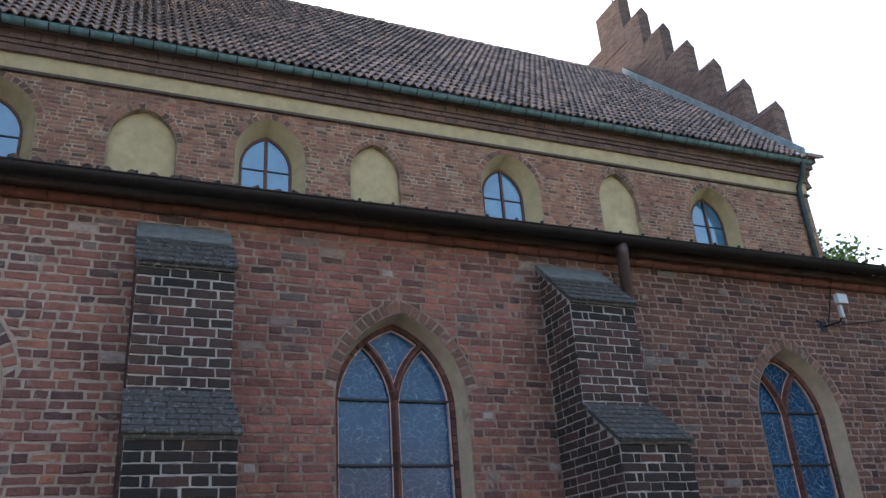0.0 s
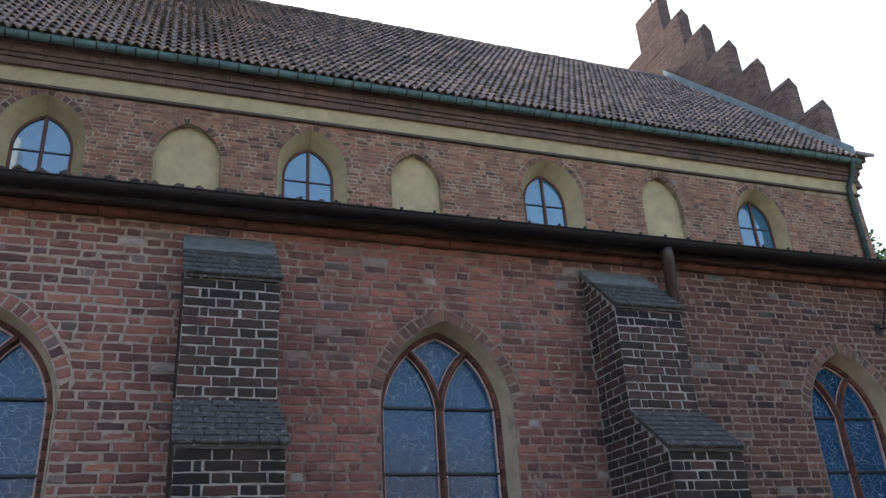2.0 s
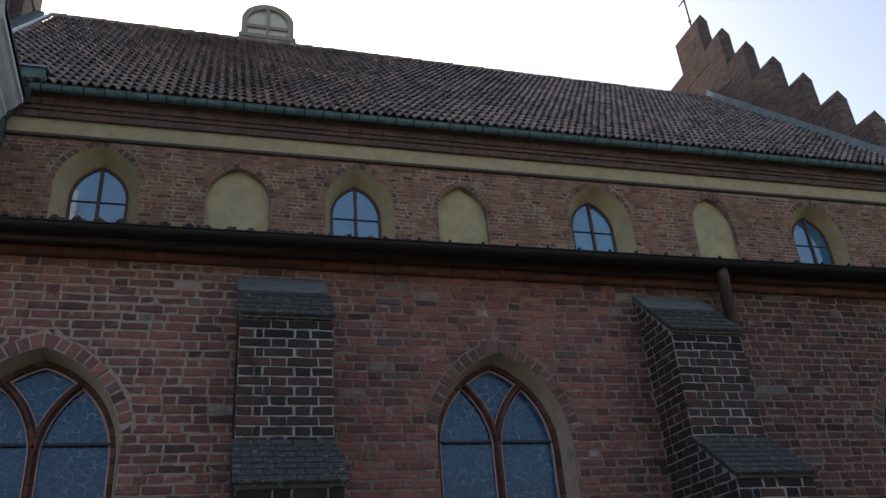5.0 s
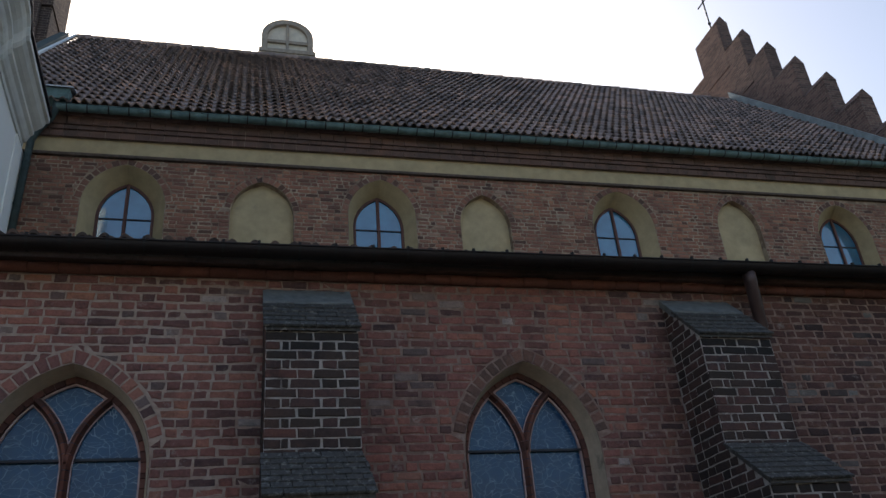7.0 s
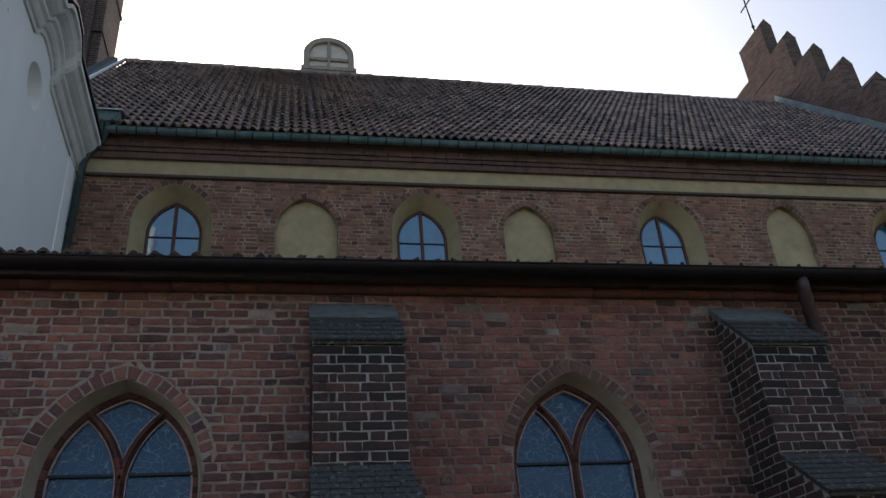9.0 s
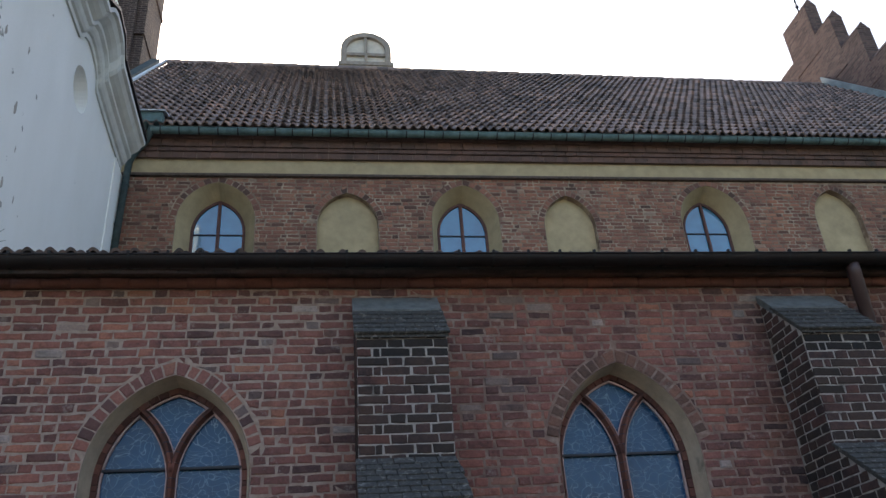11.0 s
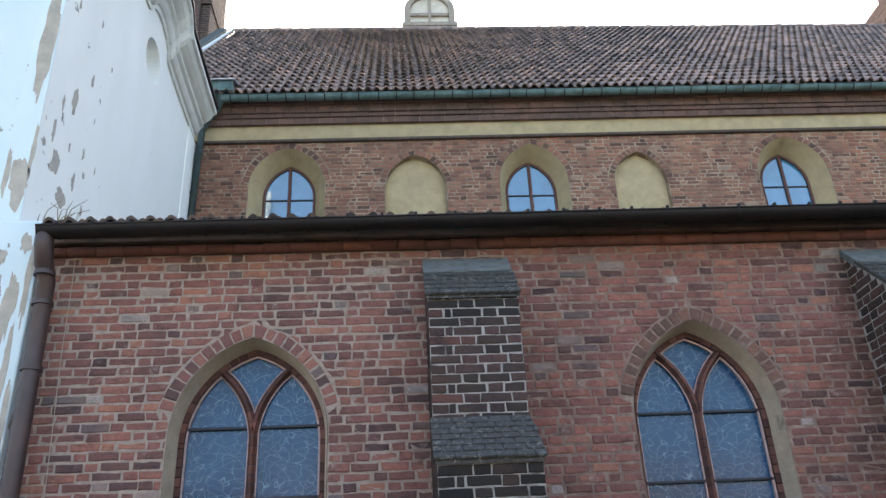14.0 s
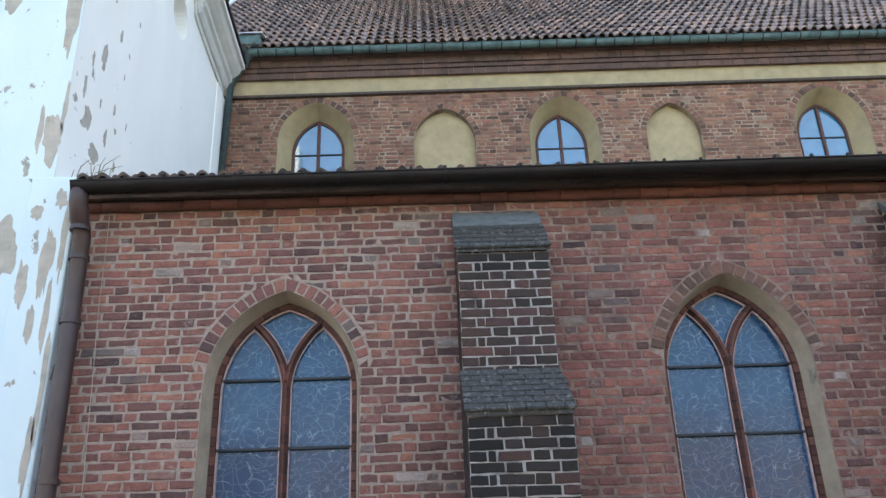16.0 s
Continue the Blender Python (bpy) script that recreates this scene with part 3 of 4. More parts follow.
def nave_window(number, arch, frame_x, apex):
    """An arched clerestory window deep in a splayed ochre reveal."""
    win = empty("window_%d" % number, "small arched clerestory window in a deep splayed ochre reveal", "window", "clerestory windows", "structure")
    ya, yb = NAVE_Y, NAVE_Y + 0.42
    fr = Arch(frame_x, 0.535, apex - 0.75, apex, 8.95)
    part("reveal", loft(arch.grown(-0.004).outline(), ya - 0.003, fr.grown(0.02).outline(), yb), M_OCHRE, win, "smooth ochre plaster reveal")
    part("frame", band(fr.grown(0.021).outline(), fr.grown(-0.035).outline(), yb - 0.02, yb + 0.05), M_FRAME, win, "red-brown painted timber frame")
    part("mullion", box(fr.cx - 0.033, fr.cx + 0.033, yb - 0.03, yb + 0.04, fr.sill, fr.apex - 0.03, 0.008), M_FRAME, win)
    g = fr.grown(-0.03)
    bars = [apex - 1.56, apex - 0.81]
    edge = lambda z: g.half(min(z, g.apex - 1e-4)) or 0.0
    levels = [fr.sill] + bars + [g.apex - 0.003]
    for s in (-1, 1):
        for lo, hi in zip(levels, levels[1:]):
            part("pane", region(steps(lo, hi, 8), lambda z: fr.cx + s * edge(z), lambda z: fr.cx, yb + 0.015), M_GLASS, win)
        for zb in bars:
            xa, xb = sorted((fr.cx + s * edge(zb), fr.cx + s * 0.03))
            part("glazing_bar", box(xa, xb, yb - 0.005, yb + 0.03, zb - 0.016, zb + 0.016, 0.004), M_BAR, win)


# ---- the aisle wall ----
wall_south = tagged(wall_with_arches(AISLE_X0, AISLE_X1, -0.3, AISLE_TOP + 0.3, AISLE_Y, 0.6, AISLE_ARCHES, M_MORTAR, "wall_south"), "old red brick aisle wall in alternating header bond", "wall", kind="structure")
for i, ar in enumerate(AISLE_ARCHES):
    gothic_window(i + 1, ar, [1.56, 2.23, 2.905, 3.58])

# ---- the clerestory wall ----
wall_nave = tagged(wall_with_arches(NAVE_X0, NAVE_X1, NAVE_Z0, NAVE_Z1 + 1.0, NAVE_Y, 0.7, NAVE_WINDOWS + NAVE_NICHES, M_MORTAR_UP, "wall_nave"), "pale weathered red brick clerestory wall above the aisle roof", "wall", kind="structure")
for i, (ar, fx, top) in enumerate(zip(NAVE_WINDOWS, (-2.25, 2.94, 8.62, 14.85), (11.01, 11.02, 11.12, 11.18))):
    nave_window(i + 4, ar, fx, top)
for i, ar in enumerate(NAVE_NICHES):
    niche = empty("blind_niche", "blind pointed niche filled with ochre plaster", "niche", "blind niches", "structure")
    g = ar.grown(0.001)
    part("niche_back", region(steps(g.sill, g.apex - 0.002, 24), lambda z: g.cx - (g.half(z) or 0), lambda z: g.cx + (g.half(z) or 0), NAVE_Y + 0.15), M_OCHRE, niche)

# the inside, dark and closed
tagged(link_bm("nave_inner_wall", box(NAVE_X0, NAVE_X1, NAVE_Y + 12.3, NAVE_Y + 13.0, 0, 11.8), M_MORTAR_UP), "far wall of the nave", "wall", kind="structure")
tagged(link_bm("nave_east_wall", box(NAVE_X1 - 0.55, NAVE_X1 - 0.004, NAVE_Y + 0.7, NAVE_Y + 12.3, 0, 11.8), M_MORTAR_UP), "end wall of the nave", "wall", kind="structure")
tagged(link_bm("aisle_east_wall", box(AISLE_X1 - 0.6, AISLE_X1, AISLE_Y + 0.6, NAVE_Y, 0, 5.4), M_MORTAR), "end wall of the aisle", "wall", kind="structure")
tagged(link_bm("nave_floor", box(NAVE_X0, NAVE_X1, AISLE_Y + 0.6, NAVE_Y + 12.3, -0.2, 0.0), M_BARE), "stone floor inside the church", "floor", kind="structure")

# ---- clerestory band, cornice ----
trim = tagged(link_bm("ochre_frieze", box(-4.3, 18.42, NAVE_Y - 0.035, NAVE_Y + 0.02, 11.505, 11.87), M_OCHRE), "ochre plaster frieze band under the nave eaves", "trim", kind="structure")
def course_strip(name, x0, x1, y, z0, z1, length, material, depth, rng, proud=0.0, label=""):
    blocks = []
    x = x0
    while x < x1:
        w = min(length * rng.uniform(0.9, 1.1), x1 - x)
        blocks.append(brick_block([(x + 0.0004, z0 + 0.001), (x + w - 0.0004, z0 + 0.001), (x + w - 0.0004, z1 - 0.001), (x + 0.0004, z1 - 0.001)], y, proud + rng.uniform(-0.002, 0.002), rng, depth=depth, ease=0.003, jit=0.0012))
        x += w
    return blocks
trim.matrix_basis = TILT
rng = random.Random(11)
cornice = empty("nave_cornice", "stepped brick cornice under the nave gutter", "cornice", kind="structure")
cornice.matrix_basis = TILT
part("core", box(-4.3, 18.42, NAVE_Y - 0.10, NAVE_Y + 0.3, 11.875, 12.475), M_MORTAR_UP, cornice)
string = tagged(link_bm("string_course", box(-4.3, 18.46, NAVE_Y - 0.075, NAVE_Y + 0.02, 11.44, 11.513, 0.018), M_STRING), "thin dark moulded string course under the frieze", "trim", kind="structure")
string.matrix_basis = TILT
joined("cornice_bricks", course_strip("c", -4.3, 18.5, NAVE_Y - 0.10, 11.86, 12.01, 0.27, M_CORNICE, 0.03, rng, 0.02)
       + course_strip("c", -4.3, 18.5, NAVE_Y - 0.10, 12.01, 12.105, 0.27, M_CORNICE, 0.03, rng, 0.06)
       + course_strip("c", -4.3, 18.55, NAVE_Y - 0.10, 12.105, 12.285, 0.27, M_CORNICE, 0.03, rng, 0.10)
       + course_strip("c", -4.3, 18.6, NAVE_Y - 0.10, 12.285, 12.465, 0.27, M_CORNICE, 0.03, rng, 0.16), M_CORNICE, cornice)


def gutter(name, x0, x1, y, z, r, slope, material, label, clip_step, clip_mat, seam=True):
    g = empty(name, label, "gutter")
    n = max(2, int((x1 - x0) / 2))
    pts = [(x0 + (x1 - x0) * i / n, y, z + slope * (x0 + (x1 - x0) * i / n)) for i in range(n + 1)]
    part("trough", tube(pts, r, 10, False, True), material, g, smooth=True)
    part("lip", tube([(x, yy - r, zz) for x, yy, zz in pts], 0.011, 8), material, g, smooth=True)
    rngc = random.Random(3)
    x = x0 + 0.2
    proto = None
    while x < x1:
        if proto is None:
            bm = tube([(-0.013, 0, 0), (0.013, 0, 0)], r + 0.007, 10, False, True)
            bmesh.ops.create_cube(bm, size=1.0, matrix=Matrix.Translation((0, -r, 0.018)) @ Matrix.Diagonal((0.026, 0.03, 0.03, 1)))
            proto = part("bracket", bm, clip_mat, g)
            proto.matrix_basis = pose(x, y, z + slope * x)
        else:
            put("bracket", proto.data, g, pose(x, y, z + slope * x))
        x += clip_step * rngc.uniform(0.9, 1.1)
    return g


gutter("nave_gutter", -3.65, 18.35, NAVE_Y - 0.43, 12.355 - 6 * CLIMB, 0.10, CLIMB, M_COPPER, "verdigris green copper gutter along the nave eaves", 0.4, M_DARK_METAL)
gutter("aisle_gutter", -3.5, 18.5, 7.60, 5.472, 0.10, 0.006, M_DARK_METAL, "dark brown metal gutter along the aisle eaves", 0.36, M_CABLE)

# ---- aisle cornice ----
acorn = empty("aisle_cornice", "red brick roll moulding under the aisle gutter", "cornice", kind="structure")
part("core", box(AISLE_X0, AISLE_X1, 7.86, 8.0, 5.429, 5.664), M_CORNICE, acorn)
x = AISLE_X0
bm = tube([(0.0012, 0, 0), (0.2788, 0, 0)], 0.056, 12)
roll_mesh = bpy.data.meshes.new("roll_brick")
bm.to_mesh(roll_mesh)
bm.free()
roll_mesh.materials.append(M_ROLL)
for poly in roll_mesh.polygons:
    poly.use_smooth = len(poly.vertices) == 4
while x < AISLE_X1 - 0.28:
    put("roll_brick", roll_mesh, acorn, pose(x, 7.965 + rng.uniform(-0.004, 0.004), 5.372 + rng.uniform(-0.003, 0.003)))
    x += 0.28
joined("cornice_bricks", course_strip("c", AISLE_X0, AISLE_X1, 7.86, 5.432, 5.524, 0.27, M_CORNICE, 0.03, rng, 0.004)
       + course_strip("c", AISLE_X0, AISLE_X1, 7.83, 5.524, 5.624, 0.27, M_CORNICE, 0.03, rng, 0.004), M_CORNICE, acorn)


# ---- tiled roofs ----
def tile_mesh(width, length, rise, material, name, rng, seg=11):
    """One rounded pan tile, lower end at the origin, running up along +y, humped across x, with a thick lower lip."""
    vs, fs = [], []
    prof = []
    for k in range(seg + 1):
        u = k / seg
        prof.append((-width / 2 + width * u * 1.02, rise * math.sin(math.pi * u / 0.64) ** 0.8 if u <= 0.64 else -0.012 * math.sin(math.pi * (u - 0.64) / 0.36)))
    th = 0.034
    for y, lift in ((0.0, 0.062), (length, 0.0)):
        for x, z in prof:
            vs.append((x + rng.uniform(-0.003, 0.003), y, (z if y == 0.0 else z * 0.6) + lift))
    for x, z in prof:
        vs.append((x, 0.004, z + 0.062 - th))
    m = seg + 1
    for k in range(seg):
        fs.append((k, k + 1, m + k + 1, m + k))
        fs.append((2 * m + k, 2 * m + k + 1, k + 1, k))
    me = data_mesh(name, vs, fs, material)
    for i, poly in enumerate(me.polygons):
        poly.use_smooth = i % 2 == 0
    return vs, fs, me


def tiled_roof(name, label, x0, x1, y0, z0, y1, z1, pitch, rows, single_cols, single_rows, climb=0.0, rise=0.07, seed=4, mats=(M_TILE, M_TILE_ONE)):
    """Rows of tiles up a slope from the eave (y0, z0) to (y1, z1); those in the given block stand alone, the rest are joined."""
    roof = empty(name, label, "roof", kind="structure")
    rngr = random.Random(seed)
    run = math.hypot(y1 - y0, z1 - z0)
    slope = math.degrees(math.atan2(z1 - z0, y1 - y0))
    step = run / rows
    variants = [tile_mesh(pitch, step * 1.12, rise, mats[1], "roof_tile", rngr) for _ in range(5)]
    k = (z1 - z0) / (y1 - y0)
    deck = prism([(y0 + 0.2, z0 + 0.2 * k - 0.015), (y1, z1 - 0.015), (y1, z1 - 0.12), (y0 + 0.2, z0 + 0.2 * k - 0.05)], "x", x0, x1)
    part("deck", deck, mats[0], roof)
    allv, allf = [], []
    cols = int((x1 - x0) / pitch)
    for c in range(cols):
        wob = rngr.uniform(-0.012, 0.012)
        for r in range(rows):
            d = r * step + rngr.uniform(-0.015, 0.015)
            m = Matrix.Translation((x0 + (c + 0.5) * pitch + wob + rngr.uniform(-0.006, 0.006), y0 + d * math.cos(radians(slope)), z0 + d * math.sin(radians(slope)) + climb * ((c + 0.5) * pitch + x0 - 6) * (1 - d / run))) @ pose(0, 0, 0, slope, rngr.uniform(-1.5, 1.5), rngr.uniform(-1.2, 1.2))
            vs, fs, me = rngr.choice(variants)
            if single_cols[0] <= c < single_cols[1] and r in single_rows:
                put("roof_tile", me, roof, m)
            else:
                o = len(allv)
                allv += [tuple(m @ Vector(v)) for v in vs]
                allf += [tuple(i + o for i in f) for f in fs]
    me = data_mesh("roof_tiles", allv, allf, mats[0])
    tagged(put("roof_tiles", me, roof), "dark weathered clay pantiles", kind="stuff")
    return roof


eave_board = tagged(link_bm("eave_board", box(-5.1, 18.2, 14.72, 15.3, 12.425, 12.60), M_CORNICE), "dark board closing the nave eaves", "trim", kind="structure")
eave_board.matrix_basis = TILT
RIDGE_Y, RIDGE_Z = 21.5, 20.17
nave_roof = tiled_roof("roof_nave", "steep nave roof of dark weathered clay pantiles", -5.2, 18.24, 14.48, 12.375, RIDGE_Y, RIDGE_Z, 0.2, 24, (4, 34), range(0, 10), climb=CLIMB, rise=0.068)
part("north_slope", prism([(RIDGE_Y, RIDGE_Z), (28.5, 12.4), (28.5, 12.2), (RIDGE_Y, RIDGE_Z - 0.2)], "x", -5.2, 18.24), M_TILE, nave_roof)
bm = tube([(0, 0, 0), (0.4, 0, 0.012)], [0.105, 0.12], 12)
ridge_mesh = bpy.data.meshes.new("ridge_tile")
bm.to_mesh(ridge_mesh)
bm.free()
ridge_mesh.materials.append(M_TILE_ONE)
x = -5.2
while x < 18.1:
    put("ridge_tile", ridge_mesh, nave_roof, pose(x, RIDGE_Y, RIDGE_Z + 0.02 + rng.uniform(-0.012, 0.012), 0, rng.uniform(-1, 1), 0))
    x += 0.38
tiled_roof("roof_aisle", "low aisle roof of dirty clay pantiles, shade toned into their colour", -3.5, 18.4, 7.64, 5.425, 14.98, 8.8, 0.2, 22, (0, 100), range(0, 2), climb=-0.005, rise=0.065, seed=9, mats=(M_TILE_DIM, M_TILE_DIM_ONE))


# added, out of view: shuts the roof's open west end against stray sun
tagged(link_bm("nave_west_wall", prism([(15.0, 11.6), (15.3, 12.9), (RIDGE_Y, RIDGE_Z - 0.25), (27.9, 12.6), (27.9, 11.6)], "x", -5.18, -4.95), M_MORTAR_UP), "unseen end wall added at the west to keep sun out of the roof", "wall", kind="structure")


# ---- the stepped gable at the nave's end ----
def far_brick(name, tint):
    """Brickwork too far off to count, in courses of real size, on upright faces of any heading."""
    m, n, l, p = mat(name)
    geo = n.new("ShaderNodeNewGeometry")
    sep = n.new("ShaderNodeSeparateXYZ")
    l.new(geo.outputs["Position"], sep.inputs[0])
    com = n.new("ShaderNodeCombineXYZ")
    l.new(maths(n, l, "ADD", sep.outputs[0], sep.outputs[1]), com.inputs[0])
    l.new(sep.outputs[2], com.inputs[1])
    b = n.new("ShaderNodeTexBrick")
    b.inputs["Scale"].default_value = 1.0
    b.inputs["Brick Width"].default_value, b.inputs["Row Height"].default_value, b.inputs["Mortar Size"].default_value = 0.29, 0.0965, 0.009
    b.inputs["Color1"].default_value = (*tint, 1)
    b.inputs["Color2"].default_value = (tint[0] * 0.5, tint[1] * 0.5, tint[2] * 0.55, 1)
    b.inputs["Mortar"].default_value = (0.20, 0.16, 0.13, 1)
    l.new(com.outputs[0], b.inputs["Vector"])
    col = mix(n, l, 0.8, b.outputs[0], ramp(n, l, noise_tex(n, l, 0.8, 6, 0.65), [(0.3, (0.65, 0.63, 0.63)), (0.7, (1.25, 1.2, 1.15))]), "MULTIPLY")
    col = mix(n, l, 0.75, col, ramp(n, l, noise_tex(n, l, 11, 6, 0.75), [(0.3, (0.55, 0.55, 0.57)), (0.7, (1.4, 1.35, 1.3))]), "MULTIPLY")
    l.new(col, p.inputs["Base Color"])
    p.inputs["Roughness"].default_value = 0.9
    bump(n, l, p, b.outputs[1], -0.4, 0.01)
    return m


M_FAR = far_brick("gable_brickwork", (0.19, 0.118, 0.098))
M_TOWER = far_brick("tower_brickwork", (0.085, 0.055, 0.045))
NEAR = [15.24, 16.2, 17.2, 18.19, 19.16, 20.13, 21.09]
PEAK = [15.03, 16.52, 18.05, 19.59, 21.11, 22.64, 24.2]
AXIS = 21.9


def stepped_gable():
    gable = empty("stepped_gable", "stepped brick gable with saddle-topped merlons at the nave's end", "gable", kind="structure")
    gx0, gx1 = 18.24, 18.76
    ends = NEAR[1:] + [2 * AXIS - NEAR[-1]]
    spans = [(a, b, z) for a, b, z in zip(NEAR, ends, PEAK)]
    spans += [(2 * AXIS - b, 2 * AXIS - a, z) for a, b, z in spans[:-1]]
    part("gable_wall", prism([(15.0, 11.9), (15.2, 12.6), (AXIS - 0.7, 22.4), (AXIS + 0.7, 22.4), (28.6, 12.6), (28.6, 11.9)], "x", gx0 + 0.02, gx1 - 0.02), M_FAR, gable)
    for a, b, z in spans:
        low = z - 2.6
        part("merlon", box(gx0, gx1, a, b - 0.004, max(low, 12.0), z - 0.32, 0.006), M_FAR, gable)
        part("merlon_cap", prism([(gx0 - 0.012, z - 0.32), (gx1 + 0.012, z - 0.32), ((gx0 + gx1) / 2, z + 0.02)], "y", a - 0.012, b + 0.02), M_FAR, gable)
    # flashing along the roof
    dy, dz = RIDGE_Y - 14.5, RIDGE_Z - 12.57
    part("flashing", prism([(14.5, 12.62), (14.5 + dy, 12.62 + dz), (14.5 + dy, 13.02 + dz), (14.5, 12.9)], "x", gx0 - 0.10, gx0 - 0.004), M_FLASH, gable, "grey-green metal flashing")
    # corbelled corner under the parapet
    for i in range(4):
        part("corner_corbel", box(18.24, 18.5 + 0.07 * i, 14.93 - 0.10 * i, 15.1, 12.02 + 0.17 * i, 12.18 + 0.17 * i, 0.008), M_CORNICE, gable)
    part("corner_tiles", prism([(14.45, 12.72), (15.2, 13.04), (15.2, 12.96), (14.45, 12.62)], "x", 18.24, 18.86), M_TILE, gable)
    return gable


stepped_gable()
cross = empty("roof_cross", "thin iron cross on a rod at the gable's top", "cross")
part("rod", tube([(18.5, 21.75, 24.1), (18.5, 21.75, 26.1)], 0.034, 8), M_BAR, cross)
part("crossbar", tube([(18.5, 21.35, 25.65), (18.5, 22.15, 25.65)], 0.028, 8), M_BAR, cross)
bm = bmesh.new()
bmesh.ops.create_uvsphere(bm, u_segments=12, v_segments=8, radius=0.07)
bmesh.ops.translate(bm, verts=bm.verts, vec=(18.5, 21.75, 24.45))
part("ball", bm, M_BAR, cross, smooth=True)


# ---- dormer on the ridge ----
def ridge_dormer():
    d = empty("ridge_dormer", "round-topped dormer window with a grey timber frame on the roof ridge", "dormer")
    cx, y, w, spring, base = 1.31, 21.55, 0.865, 21.17, 20.54
    def outline(r):
        pts = [(cx - r, base)] + [(cx + r * math.cos(t), spring + (r - 0.1) * math.sin(t)) for t in [math.pi - math.pi * k / 20 for k in range(21)]] + [(cx + r, base)]
        return pts
    part("frame", band(outline(w), outline(w - 0.2), y, y + 0.22), M_LANT, d)
    part("hood", loft(outline(w - 0.02), y + 0.2, outline(w - 0.02), y + 1.4), M_LANT, d)
    part("sill", box(cx - w - 0.08, cx + w + 0.08, y - 0.06, y + 0.2, base - 0.13, base + 0.03, 0.015), M_LANT, d)
    part("apron", prism([(cx - w - 0.62, 20.14), (cx - w + 0.02, base - 0.1), (cx + w - 0.02, base - 0.1), (cx + w + 0.55, 20.14)], "y", y - 0.02, y + 0.9), M_LANT, d)
    r = w - 0.2
    zs = steps(base, spring + r - 0.11, 16)
    wide = lambda z: r if z <= spring else r * math.sqrt(max(1 - ((z - spring) / (r - 0.1)) ** 2, 0))
    part("pane", region(zs, lambda z: cx - wide(z), lambda z: cx + wide(z), y + 0.12), M_GREYWALL, d, "pale grey frosted pane")
    part("mullion", box(cx - 0.05, cx + 0.05, y + 0.02, y + 0.11, base, spring + r - 0.1, 0.01), M_LANT, d)
    part("transom", box(cx - r, cx + r, y + 0.03, y + 0.11, spring - 0.26, spring - 0.14, 0.01), M_LANT, d)


ridge_dormer()

# ---- west tower behind the white building ----
def west_tower():
    t = empty("west_tower", "dark brick tower rising behind the nave's west end", "tower", kind="structure")
    part("tower_wall", box(-13, -5.86, 20.7, 22.6, 0, 34, 0.02), M_TOWER, t)
    for x in (-6.3, -7.0, -7.7):
        part("pilaster_strip", box(x - 0.14, x + 0.14, 20.56, 20.71, 15, 34, 0.02), M_TOWER, t)
    for z in (18.2, 20.6, 23.0):
        part("corner_ledge", box(-6.2, -5.82, 20.62, 22.64, z, z + 0.14, 0.02), M_TOWER, t)
    part("valley_flashing", prism([(17.0, 14.9), (21.0, 19.4), (21.0, 19.9), (17.0, 15.4)], "x", -5.6, -5.33), M_COPPER_DARK, t, "grey-green valley flashing beside the roof")


west_tower()
tagged(link_bm("west_verge", prism([(14.5, 12.50), (RIDGE_Y, RIDGE_Z + 0.06), (RIDGE_Y, RIDGE_Z + 0.17), (14.5, 12.61)], "x", -5.28, -5.2), M_WHITE), "white-painted verge along the roof's west edge", "trim", kind="structure")
lead = empty("eave_flashing", "grey-green sheet metal flashing box at the end of the eaves", "flashing")
part("box", box(-3.9, -3.42, 14.42, 14.9, 12.36, 12.62, 0.01), M_COPPER, lead)
part("plate", prism([(14.36, 12.60), (14.95, 12.83), (14.95, 12.86), (14.36, 12.63)], "x", -3.95, -3.36), M_PALE, lead, "pale sheet metal plate")

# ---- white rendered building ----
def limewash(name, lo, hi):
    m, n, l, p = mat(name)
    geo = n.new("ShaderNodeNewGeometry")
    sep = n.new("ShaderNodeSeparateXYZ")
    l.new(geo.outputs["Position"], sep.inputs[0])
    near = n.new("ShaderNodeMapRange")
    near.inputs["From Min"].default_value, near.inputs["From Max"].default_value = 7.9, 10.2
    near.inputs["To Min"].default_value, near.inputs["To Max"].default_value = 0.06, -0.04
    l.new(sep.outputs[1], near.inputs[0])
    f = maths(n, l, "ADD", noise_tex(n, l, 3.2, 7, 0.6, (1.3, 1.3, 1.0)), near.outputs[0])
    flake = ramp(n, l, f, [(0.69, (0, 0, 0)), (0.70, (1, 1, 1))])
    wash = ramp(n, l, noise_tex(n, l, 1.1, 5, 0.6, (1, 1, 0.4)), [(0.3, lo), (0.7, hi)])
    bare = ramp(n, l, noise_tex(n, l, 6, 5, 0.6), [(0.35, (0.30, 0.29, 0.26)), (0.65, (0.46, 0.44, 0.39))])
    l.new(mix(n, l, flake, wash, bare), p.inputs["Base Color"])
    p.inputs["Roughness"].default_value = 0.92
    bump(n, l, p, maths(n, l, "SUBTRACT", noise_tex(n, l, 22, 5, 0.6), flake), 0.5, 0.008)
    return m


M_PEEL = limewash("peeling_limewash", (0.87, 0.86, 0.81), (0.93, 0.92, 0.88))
# south faces: the limewash darker and bluer, their dimmer cool light put into colour
M_PEEL_SOUTH = limewash("south_toned_limewash", (0.62, 0.73, 0.76), (0.70, 0.80, 0.83))
WX, WY0, WY1, WTOP = -3.88, 8.08, 13.62, 11.5


